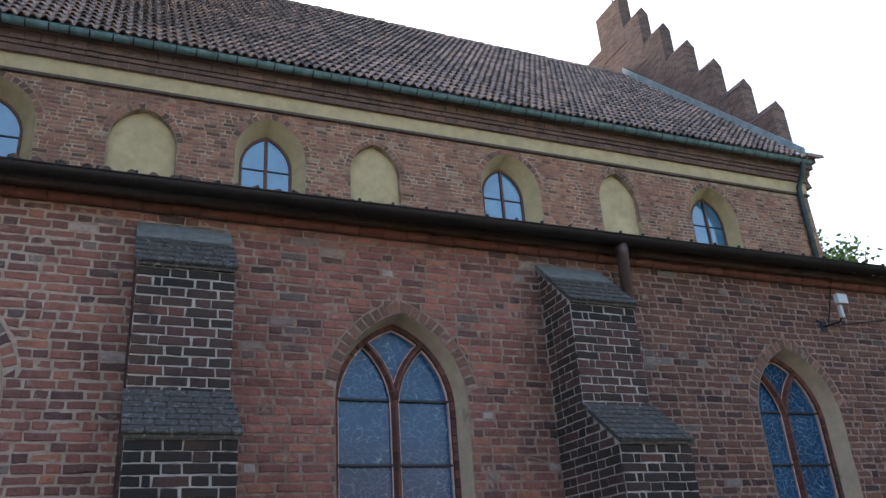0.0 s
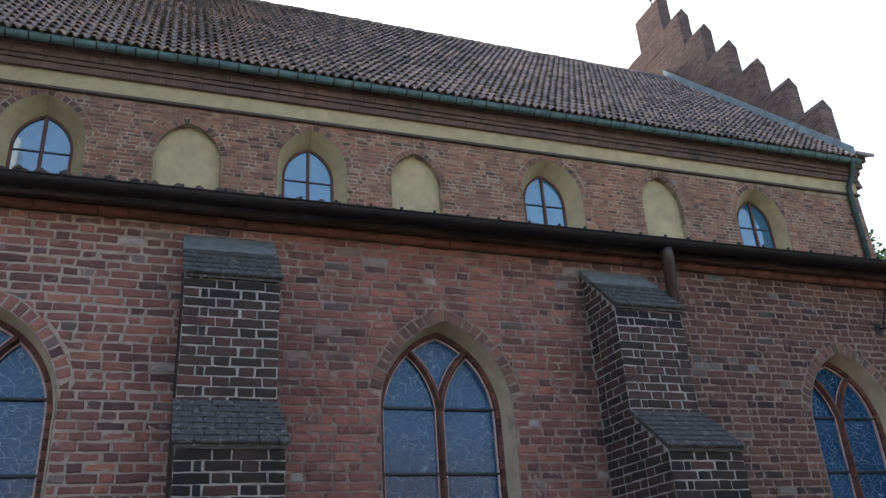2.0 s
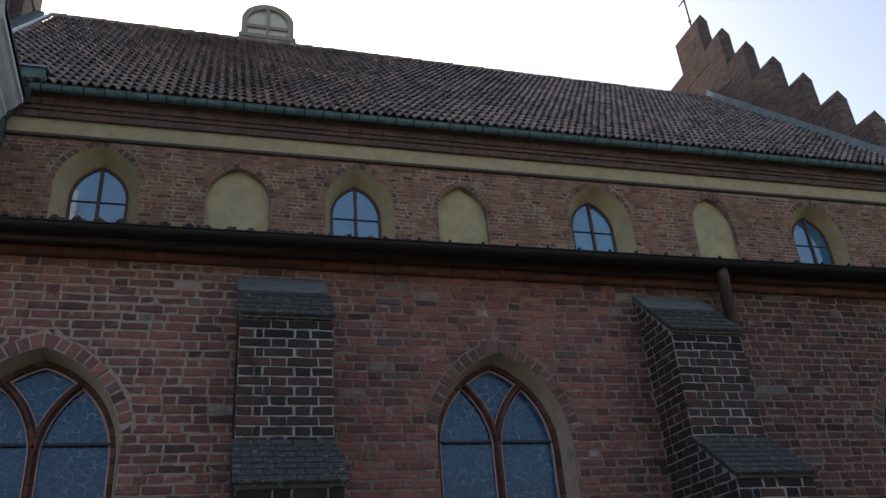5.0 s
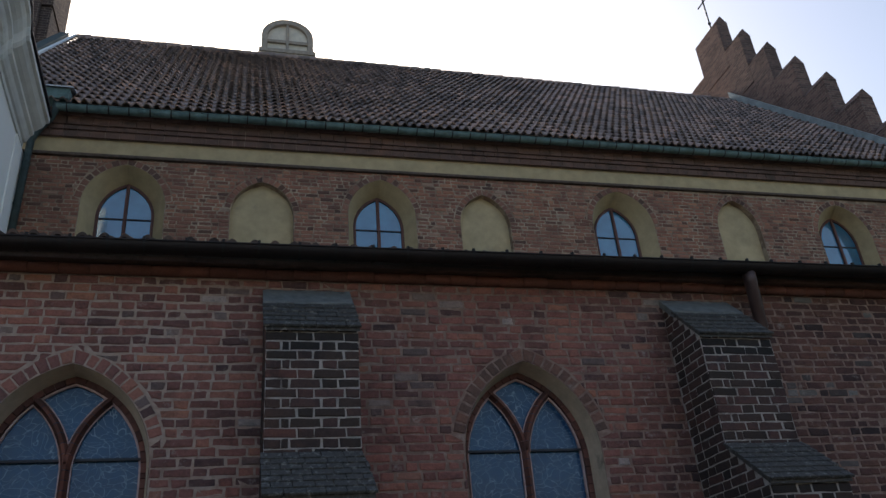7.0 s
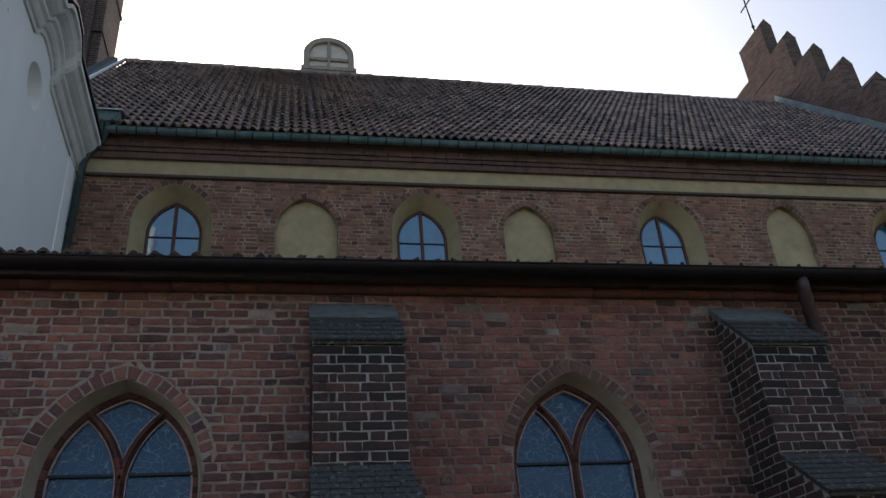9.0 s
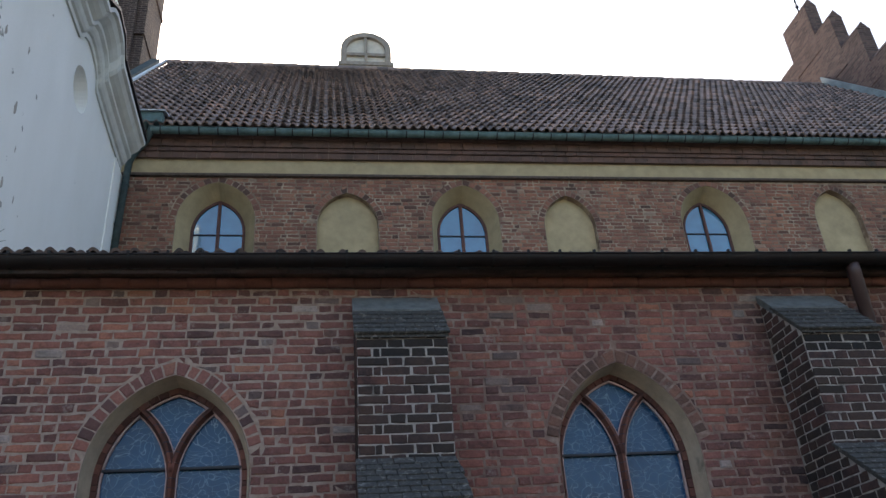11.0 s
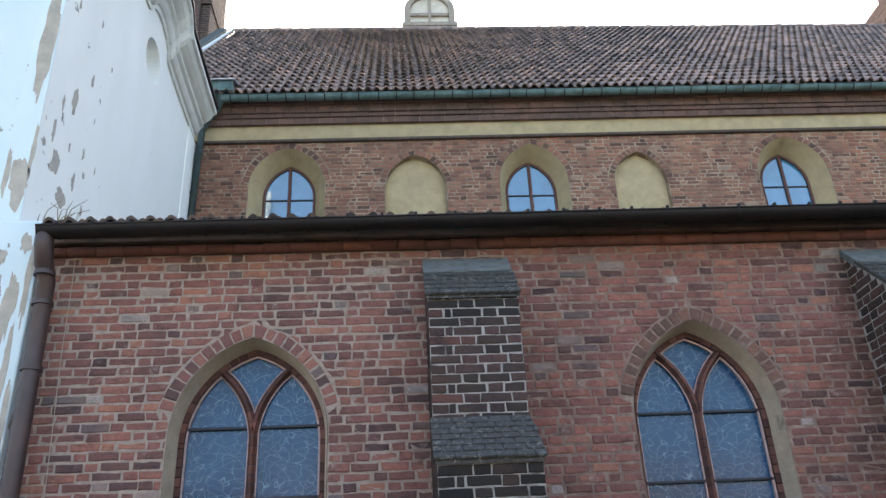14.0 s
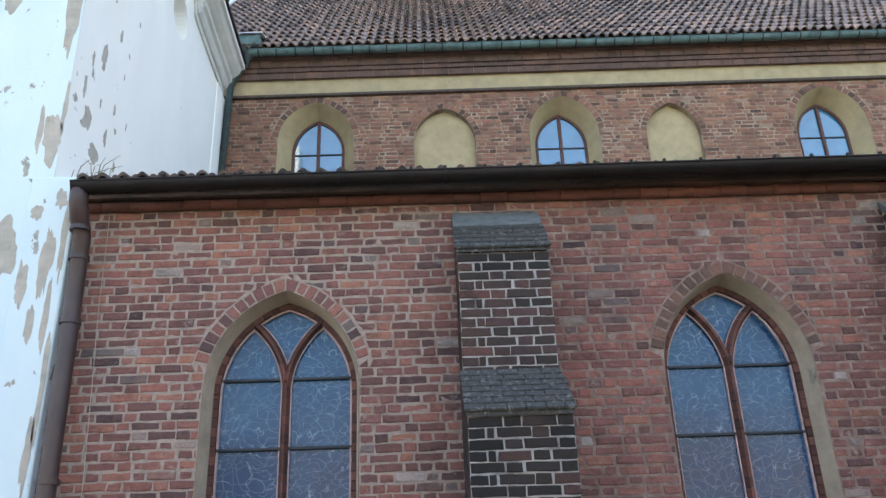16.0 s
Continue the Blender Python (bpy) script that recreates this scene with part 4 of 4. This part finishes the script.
def white_building():
    b = empty("white_building", "white limewashed baroque building with peeling render against the church", "building")
    oy, oz, r = 11.0, 10.33, 0.37
    bm = bmesh.new()
    n = 32
    ring = [bm.verts.new((WX, oy + r * math.cos(2 * math.pi * k / n), oz + 1.05 * r * math.sin(2 * math.pi * k / n))) for k in range(n)]
    s = r + 0.15
    def on_square(k):
        t = 2 * math.pi * k / n
        c, q = math.cos(t), math.sin(t)
        f = s / max(abs(c), abs(q))
        return (WX, oy + f * c, oz + f * q)
    square = [bm.verts.new(on_square(k)) for k in range(n)]
    for k in range(n):
        j = (k + 1) % n
        bm.faces.new((ring[k], ring[j], square[j], square[k]))
    deep = [bm.verts.new((WX - 0.38, v.co.y * 0.9 + oy * 0.1, v.co.z * 0.9 + oz * 0.1)) for v in ring]
    for k in range(n):
        j = (k + 1) % n
        bm.faces.new((ring[j], ring[k], deep[k], deep[j]))
    bm.faces.new(deep)
    for y0, y1, z0, z1 in ((7.928, oy - s, 5.72, WTOP), (oy + s, WY1, 0, WTOP), (oy - s, oy + s, 0, oz - s), (oy - s, oy + s, oz + s, WTOP)):
        bm.faces.new([bm.verts.new((WX, y, z)) for y, z in ((y0, z0), (y1, z0), (y1, z1), (y0, z1))])
    bmesh.ops.remove_doubles(bm, verts=bm.verts, dist=1e-4)
    bmesh.ops.recalc_face_normals(bm, faces=bm.faces)
    if sum(f.normal.x * f.calc_area() for f in bm.faces) < 0:
        bmesh.ops.reverse_faces(bm, faces=bm.faces)
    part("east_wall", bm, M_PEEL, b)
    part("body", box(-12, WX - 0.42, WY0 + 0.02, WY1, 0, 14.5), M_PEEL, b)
    part("south_wall", box(-12, WX - 0.003, WY0 - 0.0, WY0 + 0.45, 0, 14.5), M_PEEL_SOUTH, b, "limewashed front, its cooler light toned in as pale blue")
    part("corner_pilaster", box(-4.16, WX - 0.004, 7.93, WY0 + 0.06, 5.72, 14.5), M_PEEL_SOUTH, b, "peeling corner pilaster showing grey render")
    part("corner_pier", box(-4.10, -3.60, 7.90, WY0 + 0.3, 0, 5.72, 0.02), M_PEEL_SOUTH, b, "peeling corner pier showing grey render")
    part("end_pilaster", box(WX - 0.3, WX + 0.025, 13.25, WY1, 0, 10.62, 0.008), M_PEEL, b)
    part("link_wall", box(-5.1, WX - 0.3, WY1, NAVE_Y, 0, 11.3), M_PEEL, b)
    prof = [(0.0, 0.0), (0.07, 0.0), (0.07, 0.10), (0.12, 0.12), (0.16, 0.17), (0.19, 0.24), (0.26, 0.28), (0.26, 0.36), (0.34, 0.40), (0.43, 0.46), (0.49, 0.55), (0.56, 0.57), (0.56, 0.66), (0.0, 0.72)]
    path = [(13.62, 10.57), (12.9, 10.64), (12.2, 10.72), (11.66, 10.80), (11.60, 10.86), (11.56, 11.02), (11.4, 11.16), (11.15, 11.24), (10.92, 11.26), (10.72, 11.19), (10.58, 11.04), (10.5, 10.97), (10.2, 10.98), (9.6, 11.0), (7.9, 11.04)]
    bm = bmesh.new()
    rows = [[bm.verts.new((WX - 0.02 + 0.76 * px, y, z + pz)) for px, pz in prof] for y, z in path]
    for p, q in zip(rows, rows[1:]):
        for k in range(len(prof) - 1):
            bm.faces.new((p[k], p[k + 1], q[k + 1], q[k]))
    bm.faces.new(rows[0])
    bm.faces.new(rows[-1])
    bmesh.ops.recalc_face_normals(bm, faces=bm.faces)
    part("cornice", bm, M_STONE, b, "grey moulded plaster cornice curving over the oculus")
    part("cornice_roof", prism([(7.9, 11.74), (10.4, 11.69), (10.9, 11.97), (11.4, 11.86), (11.62, 11.52), (13.64, 11.28), (13.64, 11.34), (11.62, 11.58), (11.4, 11.93), (10.9, 12.04), (10.4, 11.76), (7.9, 11.81)], "x", -6.5, WX + 0.43), M_DARK_METAL, b, "dark sheet metal cornice cover")
    # large flakes of lost render
    rngp = random.Random(8)
    def flake(u0, z0, w, h, plane="east"):
        bmf = bmesh.new()
        off = rngp.uniform(0, 50)
        vs = []
        for k in range(40):
            t = 2 * math.pi * k / 40
            q = 0.95 + 0.5 * noise.fractal((off + 1.3 * math.cos(t), 1.3 * math.sin(t), off), 0.9, 2.0, 4)
            u, v = w * q * math.cos(t), h * q * math.sin(t)
            vs.append(bmf.verts.new({"east": (WX + 0.004, u0 + u, z0 + v), "pilaster": (u0 + u, 7.926, z0 + v), "pier": (u0 + u, 7.896, z0 + v), "recess": (u0 + u, WY0 - 0.004, z0 + v)}[plane]))
        bmf.faces.new(vs)
        out = bmesh.ops.extrude_face_region(bmf, geom=list(bmf.faces))
        bmesh.ops.translate(bmf, verts=[v for v in out["geom"] if isinstance(v, bmesh.types.BMVert)], vec=(-0.003, 0, 0) if plane == "east" else (0, 0.003, 0))
        bmesh.ops.triangulate(bmf, faces=[f for f in bmf.faces if len(f.verts) > 4])
        bmesh.ops.recalc_face_normals(bmf, faces=bmf.faces)
        part("bare_patch", bmf, M_BARE, b)
    for y, z, w, h in ((8.62, 7.75, 0.10, 0.22), (9.0, 8.35, 0.05, 0.13), (8.35, 7.55, 0.05, 0.12), (8.42, 6.75, 0.14, 0.2), (8.95, 6.8, 0.06, 0.13), (9.1, 7.3, 0.035, 0.1), (8.25, 7.1, 0.05, 0.2), (8.3, 9.0, 0.04, 0.1), (8.7, 6.45, 0.22, 0.14), (9.3, 6.6, 0.05, 0.09), (9.0, 9.3, 0.03, 0.07), (9.5, 7.3, 0.025, 0.07), (9.2, 7.05, 0.05, 0.05), (8.7, 7.15, 0.03, 0.09), (9.6, 6.6, 0.03, 0.08), (9.25, 7.9, 0.02, 0.06)):
        flake(y, z, 0.72 * w, 0.8 * h)
    for x, z, w, h in ((-3.98, 8.1, 0.085, 0.85), (-3.97, 6.2, 0.11, 0.30), (-4.12, 6.3, 0.03, 0.3), (-3.895, 6.6, 0.025, 0.35)):
        flake(x, z, w, h, "pilaster")
    for x, z, w, h in ((-3.66, 5.0, 0.035, 0.5), (-3.80, 4.75, 0.06, 0.4), (-3.72, 4.2, 0.035, 0.4), (-4.02, 4.5, 0.06, 0.3), (-3.64, 3.5, 0.03, 0.6), (-3.68, 2.9, 0.035, 0.4), (-3.98, 5.3, 0.06, 0.09), (-3.75, 5.45, 0.06, 0.12), (-3.87, 4.1, 0.04, 0.2)):
        flake(x, z, w, h, "pier")
    for x, z, w, h in ((-4.42, 4.95, 0.28, 0.5), (-4.6, 3.7, 0.2, 0.25), (-4.8, 8.2, 0.1, 0.2)):
        flake(x, z, w, h, "recess")


white_building()


# ---- downpipes ----
def downpipe(label, path, r, joints, material, name="downpipe"):
    d = empty(name, label, "downpipe", "downpipes")
    part("pipe", tube(path, r, 16), material, d, smooth=True)
    for (x, y, z) in joints:
        part("collar", tube([(x, y, z - 0.022), (x, y, z + 0.022)], (r if isinstance(r, float) else max(r)) + 0.010, 16), material, d)
        part("wall_clip", box(x - 0.015, x + 0.015, y, y + 0.2, z - 0.012, z + 0.012, 0.003), material, d)
    return d


downpipe("brown painted metal downpipe beside the white building", [(-3.44, 7.60, 5.47), (-3.44, 7.62, 5.29), (-3.44, 7.70, 5.12), (-3.43, 7.80, 4.97), (-3.42, 7.80, 4.2), (-3.40, 7.80, 2.2), (-3.38, 7.80, 0.0)],
         [0.09, 0.09, 0.09, 0.082, 0.082, 0.082, 0.082], [(-3.435, 7.74, 5.03), (-3.43, 7.80, 4.74), (-3.42, 7.80, 4.08), (-3.4, 7.8, 2.6)], M_BROWN_PAINT)
downpipe("brown painted metal downpipe behind a buttress", [(5.77, 7.62, 5.47), (5.78, 7.64, 5.32), (5.87, 7.77, 5.07), (5.95, 7.88, 4.87), (5.82, 7.91, 4.56), (5.71, 7.92, 4.25), (5.71, 7.92, 0.0)], 0.075, [(5.71, 7.92, 3.9), (5.71, 7.92, 2.0)], M_BROWN_PAINT)
downpipe("verdigris copper downpipe at the west end of the nave", [(-3.66, 14.56, 12.38), (-3.66, 14.58, 12.16), (-3.72, 14.62, 12.02), (-3.95, 14.8, 11.85), (-4.07, 14.84, 11.6), (-4.09, 14.86, 11.25), (-4.13, 14.86, 8.7)], 0.07, [(-4.09, 14.86, 11.05), (-4.12, 14.86, 10.1)], M_COPPER_DARK)
downpipe("verdigris copper downpipe at the east end of the nave", [(18.05, 14.58, 12.46), (18.07, 14.58, 12.3), (18.06, 14.72, 12.0), (18.04, 14.88, 11.75), (18.03, 14.9, 11.3), (18.0, 14.9, 8.7)], 0.075, [(18.03, 14.9, 11.05), (18.02, 14.9, 10.1)], M_COPPER_DARK)


# ---- buttresses ----
B_UP, B_LOW, B_W = 7.40, 6.88, 0.85
Z_CAP, Z_CAPF, Z_MID, Z_LOWF = 5.165, 4.54, 3.36, 2.905


def brick_variants(w, h, seed, material, n=4):
    """A few slightly different laid bricks, front to -y, lower left corner at the origin."""
    rv = random.Random(seed)
    out = []
    for _ in range(n):
        v, f = brick_block([(0, 0), (w, 0), (w, h), (0, h)], 0, 0.008, rv, depth=0.02, ease=0.008, jit=0.005)
        out.append(data_mesh("brick", v, f, material))
    return out


BRICK_H = COURSE - JOINT
S_VAR = brick_variants(STRETCH, BRICK_H, 1, M_SOOT)
H_VAR = brick_variants(HEAD, BRICK_H, 2, M_SOOT)
S_LOW = brick_variants(STRETCH, BRICK_H, 3, M_BLACK)
H_LOW = brick_variants(HEAD, BRICK_H, 4, M_BLACK)


def front_limit(z):
    """How far out the buttress stands at height z."""
    if z <= Z_LOWF:
        return B_LOW
    if z <= Z_MID:
        return B_LOW + (B_UP - B_LOW) * (z - Z_LOWF) / (Z_MID - Z_LOWF)
    if z <= Z_CAPF:
        return B_UP
    return B_UP + (AISLE_Y - B_UP) * (z - Z_CAPF) / (Z_CAP - Z_CAPF)


def slates(cap, x0, x1, y0, z0, y1, z1, rows, rngs, fillet):
    """Overlapping small slates down a sloping weathering from (y1, z1) at the wall to (y0, z0) in front."""
    run = math.hypot(y1 - y0, z1 - z0)
    ang = math.degrees(math.atan2(z1 - z0, y1 - y0))
    use = run * (1 - fillet)
    step = use / rows
    for r in range(rows):
        x = x0 - 0.02
        first = True
        while x < x1 + 0.01:
            w = rngs.uniform(0.13, 0.2) * (0.55 if first and r % 2 else 1)
            first = False
            w = min(w, x1 + 0.02 - x)
            if w < 0.03:
                break
            bm = box(0.003, w - 0.003, -0.03, step * 1.15, 0.0, 0.026, 0.005)
            me = bpy.data.meshes.new("slate")
            bm.to_mesh(me)
            bm.free()
            me.materials.append(M_SLATE)
            d = r * step
            m = Matrix.Translation((x, y0 + d * math.cos(radians(ang)), z0 + d * math.sin(radians(ang)) + 0.008)) @ pose(0, 0, 0, ang - 7 + rngs.uniform(-1.5, 1.5), rngs.uniform(-1, 1), 0)
            put("slate", me, cap, m)
            x += w
    if fillet:
        d = use
        c, s = math.cos(radians(ang)), math.sin(radians(ang))
        part("mortar_fillet", prism([(y0 + d * c - 0.03, z0 + d * s + 0.022), (y0 + d * c, z0 + d * s + 0.045), (y1, z1 + 0.045), (y1, z1 - 0.05), (y0 + d * c, z0 + d * s - 0.05)], "x", x0 - 0.01, x1 + 0.01), M_FILLET, cap.parent or cap, "grey mortar fillet")


def buttress(x0, seed, label):
    b = empty("buttress", label, "buttress", "buttresses")
    rb = random.Random(seed)
    x1 = x0 + B_W
    part("core", prism([(AISLE_Y - 0.003, -0.2), (B_LOW, -0.2), (B_LOW, Z_LOWF - 0.01), (B_UP, Z_MID - 0.01), (B_UP, Z_CAPF - 0.01), (AISLE_Y - 0.003, Z_CAP - 0.01)], "x", x0, x1), M_MORTAR_LIGHT, b)
    loose = []
    z0 = AISLE_TOP - AISLE_ROWS * COURSE
    for row in range(AISLE_ROWS):
        zb = z0 + row * COURSE + JOINT / 2
        zt = zb + BRICK_H
        single = zb > 1.6
        for y, lo, hi in ((B_LOW, 0, Z_LOWF + 0.05), (B_UP, Z_MID - 0.08, Z_CAPF + 0.05)):
            if zb < lo or zt > hi:
                continue
            seq = [0.275, 0.134, 0.272, 0.130] if row % 2 else [0.136, 0.062, 0.272, 0.134, 0.196]
            gap = (B_W - sum(seq)) / (len(seq) - 1)
            x = x0
            for w in seq:
                ww = w + rb.uniform(-0.008, 0.008)
                if single:
                    low = y == B_LOW or zb > Z_CAPF - 0.25
                    src, full = (S_LOW if low else S_VAR, STRETCH) if ww > 0.2 else (H_LOW if low else H_VAR, HEAD)
                    put("brick", rb.choice(src), b, Matrix.Translation((x, y + rb.uniform(-0.003, 0.003), zb)) @ Matrix.Diagonal((ww / full, 1, 1, 1)))
                else:
                    loose.append(brick_block([(x, zb), (x + ww, zb), (x + ww, zt), (x, zt)], y, 0.008, rb, jit=0.004))
                x += w + gap
        yf = max(front_limit(zb), front_limit(zt)) + 0.012
        for side in (-1, 1):
            y = yf
            k = row % 2
            while y < AISLE_Y - 0.02:
                w = min((HEAD if k else STRETCH), AISLE_Y - 0.012 - y)
                k = 1 - k
                if w < 0.03:
                    break
                if side < 0 and single:
                    src, full = (S_VAR, STRETCH) if w > 0.2 else (H_VAR, HEAD)
                    m = Matrix.Translation((x0, y + w, zb)) @ pose(0, 0, 0, 0, 0, -90) @ Matrix.Diagonal((w / full, 1, 1, 1))
                    put("brick", rb.choice(src), b, m)
                else:
                    vs, fs = brick_block([(0, zb), (w, zb), (w, zt), (0, zt)], 0, 0.007, rb, jit=0.004)
                    if side < 0:
                        vs = [(x0 + v[1], y + w - v[0], v[2]) for v in vs]
                    else:
                        vs = [(x1 - v[1], y + v[0], v[2]) for v in vs]
                    loose.append((vs, fs))
                y += w + JOINT
    joined("bricks", loose, M_SOOT_JOINED, b)
    for name, y0, za, y1, zc, rows, fil in (("upper_weathering", B_UP - 0.03, Z_CAPF, AISLE_Y, Z_CAP, 5, 0.36), ("lower_weathering", B_LOW - 0.03, Z_LOWF, B_UP, Z_MID, 7, 0.0)):
        cap = part(name, prism([(y0 - 0.005, za - 0.03), (y1, zc - 0.02), (y1, zc + 0.004), (y0 - 0.005, za + 0.004)], "x", x0 - 0.012, x1 + 0.012), M_SLATE, b, "dark slate-covered sloping weathering")
        slates(cap, x0 - 0.01, x1 + 0.01, y0, za + 0.008, y1, zc + 0.008, rows, rb, fil)
    return b


M_SOOT_JOINED = brick_material("sooty_brick_joined", SOOT, False, dirt=(0.02, 0.02, 0.022), dirt_from=0.5)
buttress(0.295, 21, "soot-blackened brick buttress with two slate weatherings against the aisle wall")
buttress(4.775, 22, "soot-blackened brick buttress with slate weatherings beside a brown downpipe")

# ---- floodlight and cables ----
lamp = empty("floodlight", "small pale floodlight on a bracket under the aisle eaves", "lamp")
part("arm", tube([(9.27, 8.0, 4.73), (9.27, 7.72, 4.71), (9.27, 7.66, 4.77)], 0.014, 8), M_BAR, lamp)
part("wall_plate", box(9.21, 9.33, 7.985, 8.0, 4.65, 4.81, 0.003), M_BAR, lamp)
part("housing", box(9.19, 9.37, 7.58, 7.66, 4.93, 5.07, 0.012), M_PALE, lamp, "pale grey lamp housing")
part("stem", box(9.24, 9.29, 7.63, 7.68, 4.75, 4.94, 0.006), M_PALE, lamp)
part("hook", tube([(9.16, 7.99, 4.82), (9.16, 7.93, 4.76), (9.18, 7.92, 4.68)], 0.012, 8), M_BAR, lamp)
cable = empty("cable", "black cable along the aisle wall under the eaves", "cable")
part("run", tube([(9.56, 7.88, 5.47), (9.55, 7.95, 5.3), (9.43, 7.95, 5.0), (9.32, 7.95, 4.76), (9.42, 7.95, 4.74), (9.8, 7.95, 4.80), (10.5, 7.95, 4.90), (11.8, 7.96, 4.97), (14.3, 7.96, 5.0)], 0.010, 8), M_CABLE, cable)
wire = empty("lightning_wire", "thin grey wire hanging down the aisle wall", "wire")
part("run", tube([(-3.27, 7.975, 5.33), (-3.26, 7.985, 5.0), (-3.25, 7.985, 4.3), (-3.21, 7.985, 3.5), (-3.17, 7.985, 2.6), (-3.12, 7.985, 0.0)], 0.0045, 6), M_LANT, wire)

# ---- weeds in the gutter's corner ----
M_STRAW = plain("dry_weed_stems", (0.20, 0.16, 0.09), 0.9, 0.3, 20, relief=0.2)
weeds = empty("dry_weeds", "tuft of dry weed stems in the gutter corner by the white wall", "weeds")
rw = random.Random(17)
for _ in range(14):
    bx, by = -3.75 + rw.uniform(0, 0.5), 7.75 + rw.uniform(0, 0.35)
    lean, back = rw.uniform(-0.12, 0.25), rw.uniform(-0.1, 0.15)
    hgt = rw.uniform(0.12, 0.42)
    base = 5.5 + max(0.0, by - 7.6) * 0.46
    part("stem", tube([(bx, by, base), (bx + lean * 0.3, by + back * 0.4, base + hgt * 0.6), (bx + lean, by + back, base + hgt * rw.uniform(0.7, 1.0))], [0.006, 0.004, 0.002], 5), M_STRAW, weeds)

# ---- a tree beyond the church ----
def leaf_material():
    m, n, l, p = mat("fresh_leaves")
    rnd = n.new("ShaderNodeNewGeometry").outputs["Random Per Island"]
    l.new(ramp(n, l, rnd, [(0.0, (0.06, 0.12, 0.03)), (0.6, (0.12, 0.20, 0.05)), (1.0, (0.18, 0.26, 0.08))]), p.inputs["Base Color"])
    p.inputs["Roughness"].default_value = 0.6
    p.inputs["Subsurface Weight"].default_value = 0.0
    return m


def tree(x, y, h):
    t = empty("tree", "broad green deciduous tree beyond the church", "tree")
    rt = random.Random(6)
    trunk = [(x + 0.3 * math.sin(k), y, h * 0.62 * k / 6) for k in range(7)]
    part("trunk", tube(trunk, [0.4 - 0.045 * k for k in range(7)], 12), M_LANT, t, smooth=True)
    vs, fs = [], []
    for i in range(13):
        a = rt.uniform(0, 6.28)
        base = Vector(trunk[2 + i % 5])
        tip = base + Vector((math.cos(a) * rt.uniform(2, 4.2), math.sin(a) * rt.uniform(2, 4), rt.uniform(1.5, h * 0.36)))
        mid = (base + tip) / 2 + Vector((0, 0, 0.5))
        part("limb", tube([base, mid, tip], [0.14, 0.09, 0.03], 8), M_LANT, t)
        for _ in range(1500):
            f = rt.random() ** 0.5
            c = mid.lerp(tip, f) + Vector((rt.gauss(0, 0.62), rt.gauss(0, 0.62), rt.gauss(0, 0.5)))
            if (noise.noise(c * 0.8) < -0.12):
                continue
            u = Vector((rt.gauss(0, 1), rt.gauss(0, 1), rt.gauss(0, 0.6))).normalized()
            w = u.cross(Vector((rt.gauss(0, 1), rt.gauss(0, 1), rt.gauss(0, 1)))).normalized()
            s = rt.uniform(0.13, 0.23)
            o = len(vs)
            vs += [tuple(c - u * s), tuple(c + w * s * 0.5), tuple(c + u * s), tuple(c - w * s * 0.5)]
            fs.append((o, o + 1, o + 2, o + 3))
    me = data_mesh("crown", vs, fs, leaf_material())
    tagged(put("crown", me, t), "loose crown of fresh green leaves", kind="stuff")


tree(40.0, 31.0, 22.0)

# ---- the bricks of the long walls ----
def lay_wall(wall, x0, x1, z0, rows, y, arches, ringed, mats, single_box, seed, gaps=(), proud=0.006):
    rngw = random.Random(seed)
    loose, count = [], 0
    for quad, whole in brick_field(x0, x1, z0, COURSE, rows, ringed, rngw, gaps):
        p = proud + rngw.uniform(-0.004, 0.004)
        v, f = brick_block(quad, y, p, rngw)
        xm, zm = quad[0][0], quad[0][1]
        if single_box and whole and count < 300 and single_box[0] < xm < single_box[1] and single_box[2] < zm < single_box[3]:
            ox, oz = quad[0]
            put("brick", data_mesh("brick", [(a - ox, b - y, c - oz) for a, b, c in v], f, mats[0]), wall, pose(ox, y, oz))
            count += 1
        else:
            loose.append((v, f))
    joined("bricks", loose, mats[1], wall)


class Recess:
    """A stretch of wall covered by a buttress."""
    def __init__(self, x0, x1, top):
        self.cx, self.a, self.top = (x0 + x1) / 2, (x1 - x0) / 2 - 0.012, top

    def half(self, z):
        return self.a if z < self.top else None


for ar, ring_mat in zip(AISLE_ARCHES, (M_RING, M_RING_DULL, M_RING_DULL)):
    ring_bricks(ar, 0.135, 3.68, AISLE_Y, ring_mat, wall_south, 11)
lay_wall(wall_south, AISLE_X0, AISLE_X1, AISLE_TOP - AISLE_ROWS * COURSE, AISLE_ROWS, AISLE_Y, AISLE_ARCHES, [Ringed(a, 0.14, 3.68) for a in AISLE_ARCHES] + [Recess(0.295, 1.145, 5.1), Recess(4.775, 5.625, 5.1)], (M_BRICK_ONE, M_BRICK), (-3.4, 0.2, 3.0, 5.33), 31)
for ar in NAVE_WINDOWS + NAVE_NICHES:
    ring_bricks(ar, 0.135, ar.spring + 0.1, NAVE_Y, M_RING_WARM, wall_nave, 9)
lay_wall(wall_nave, -4.4, NAVE_X1, 11.44 - 32 * COURSE, 32, NAVE_Y, NAVE_WINDOWS + NAVE_NICHES, [Ringed(a, 0.14, a.spring + 0.1) for a in NAVE_WINDOWS + NAVE_NICHES], (M_WARM_ONE, M_WARM), (-4.1, 6.2, 9.9, 11.41), 32)
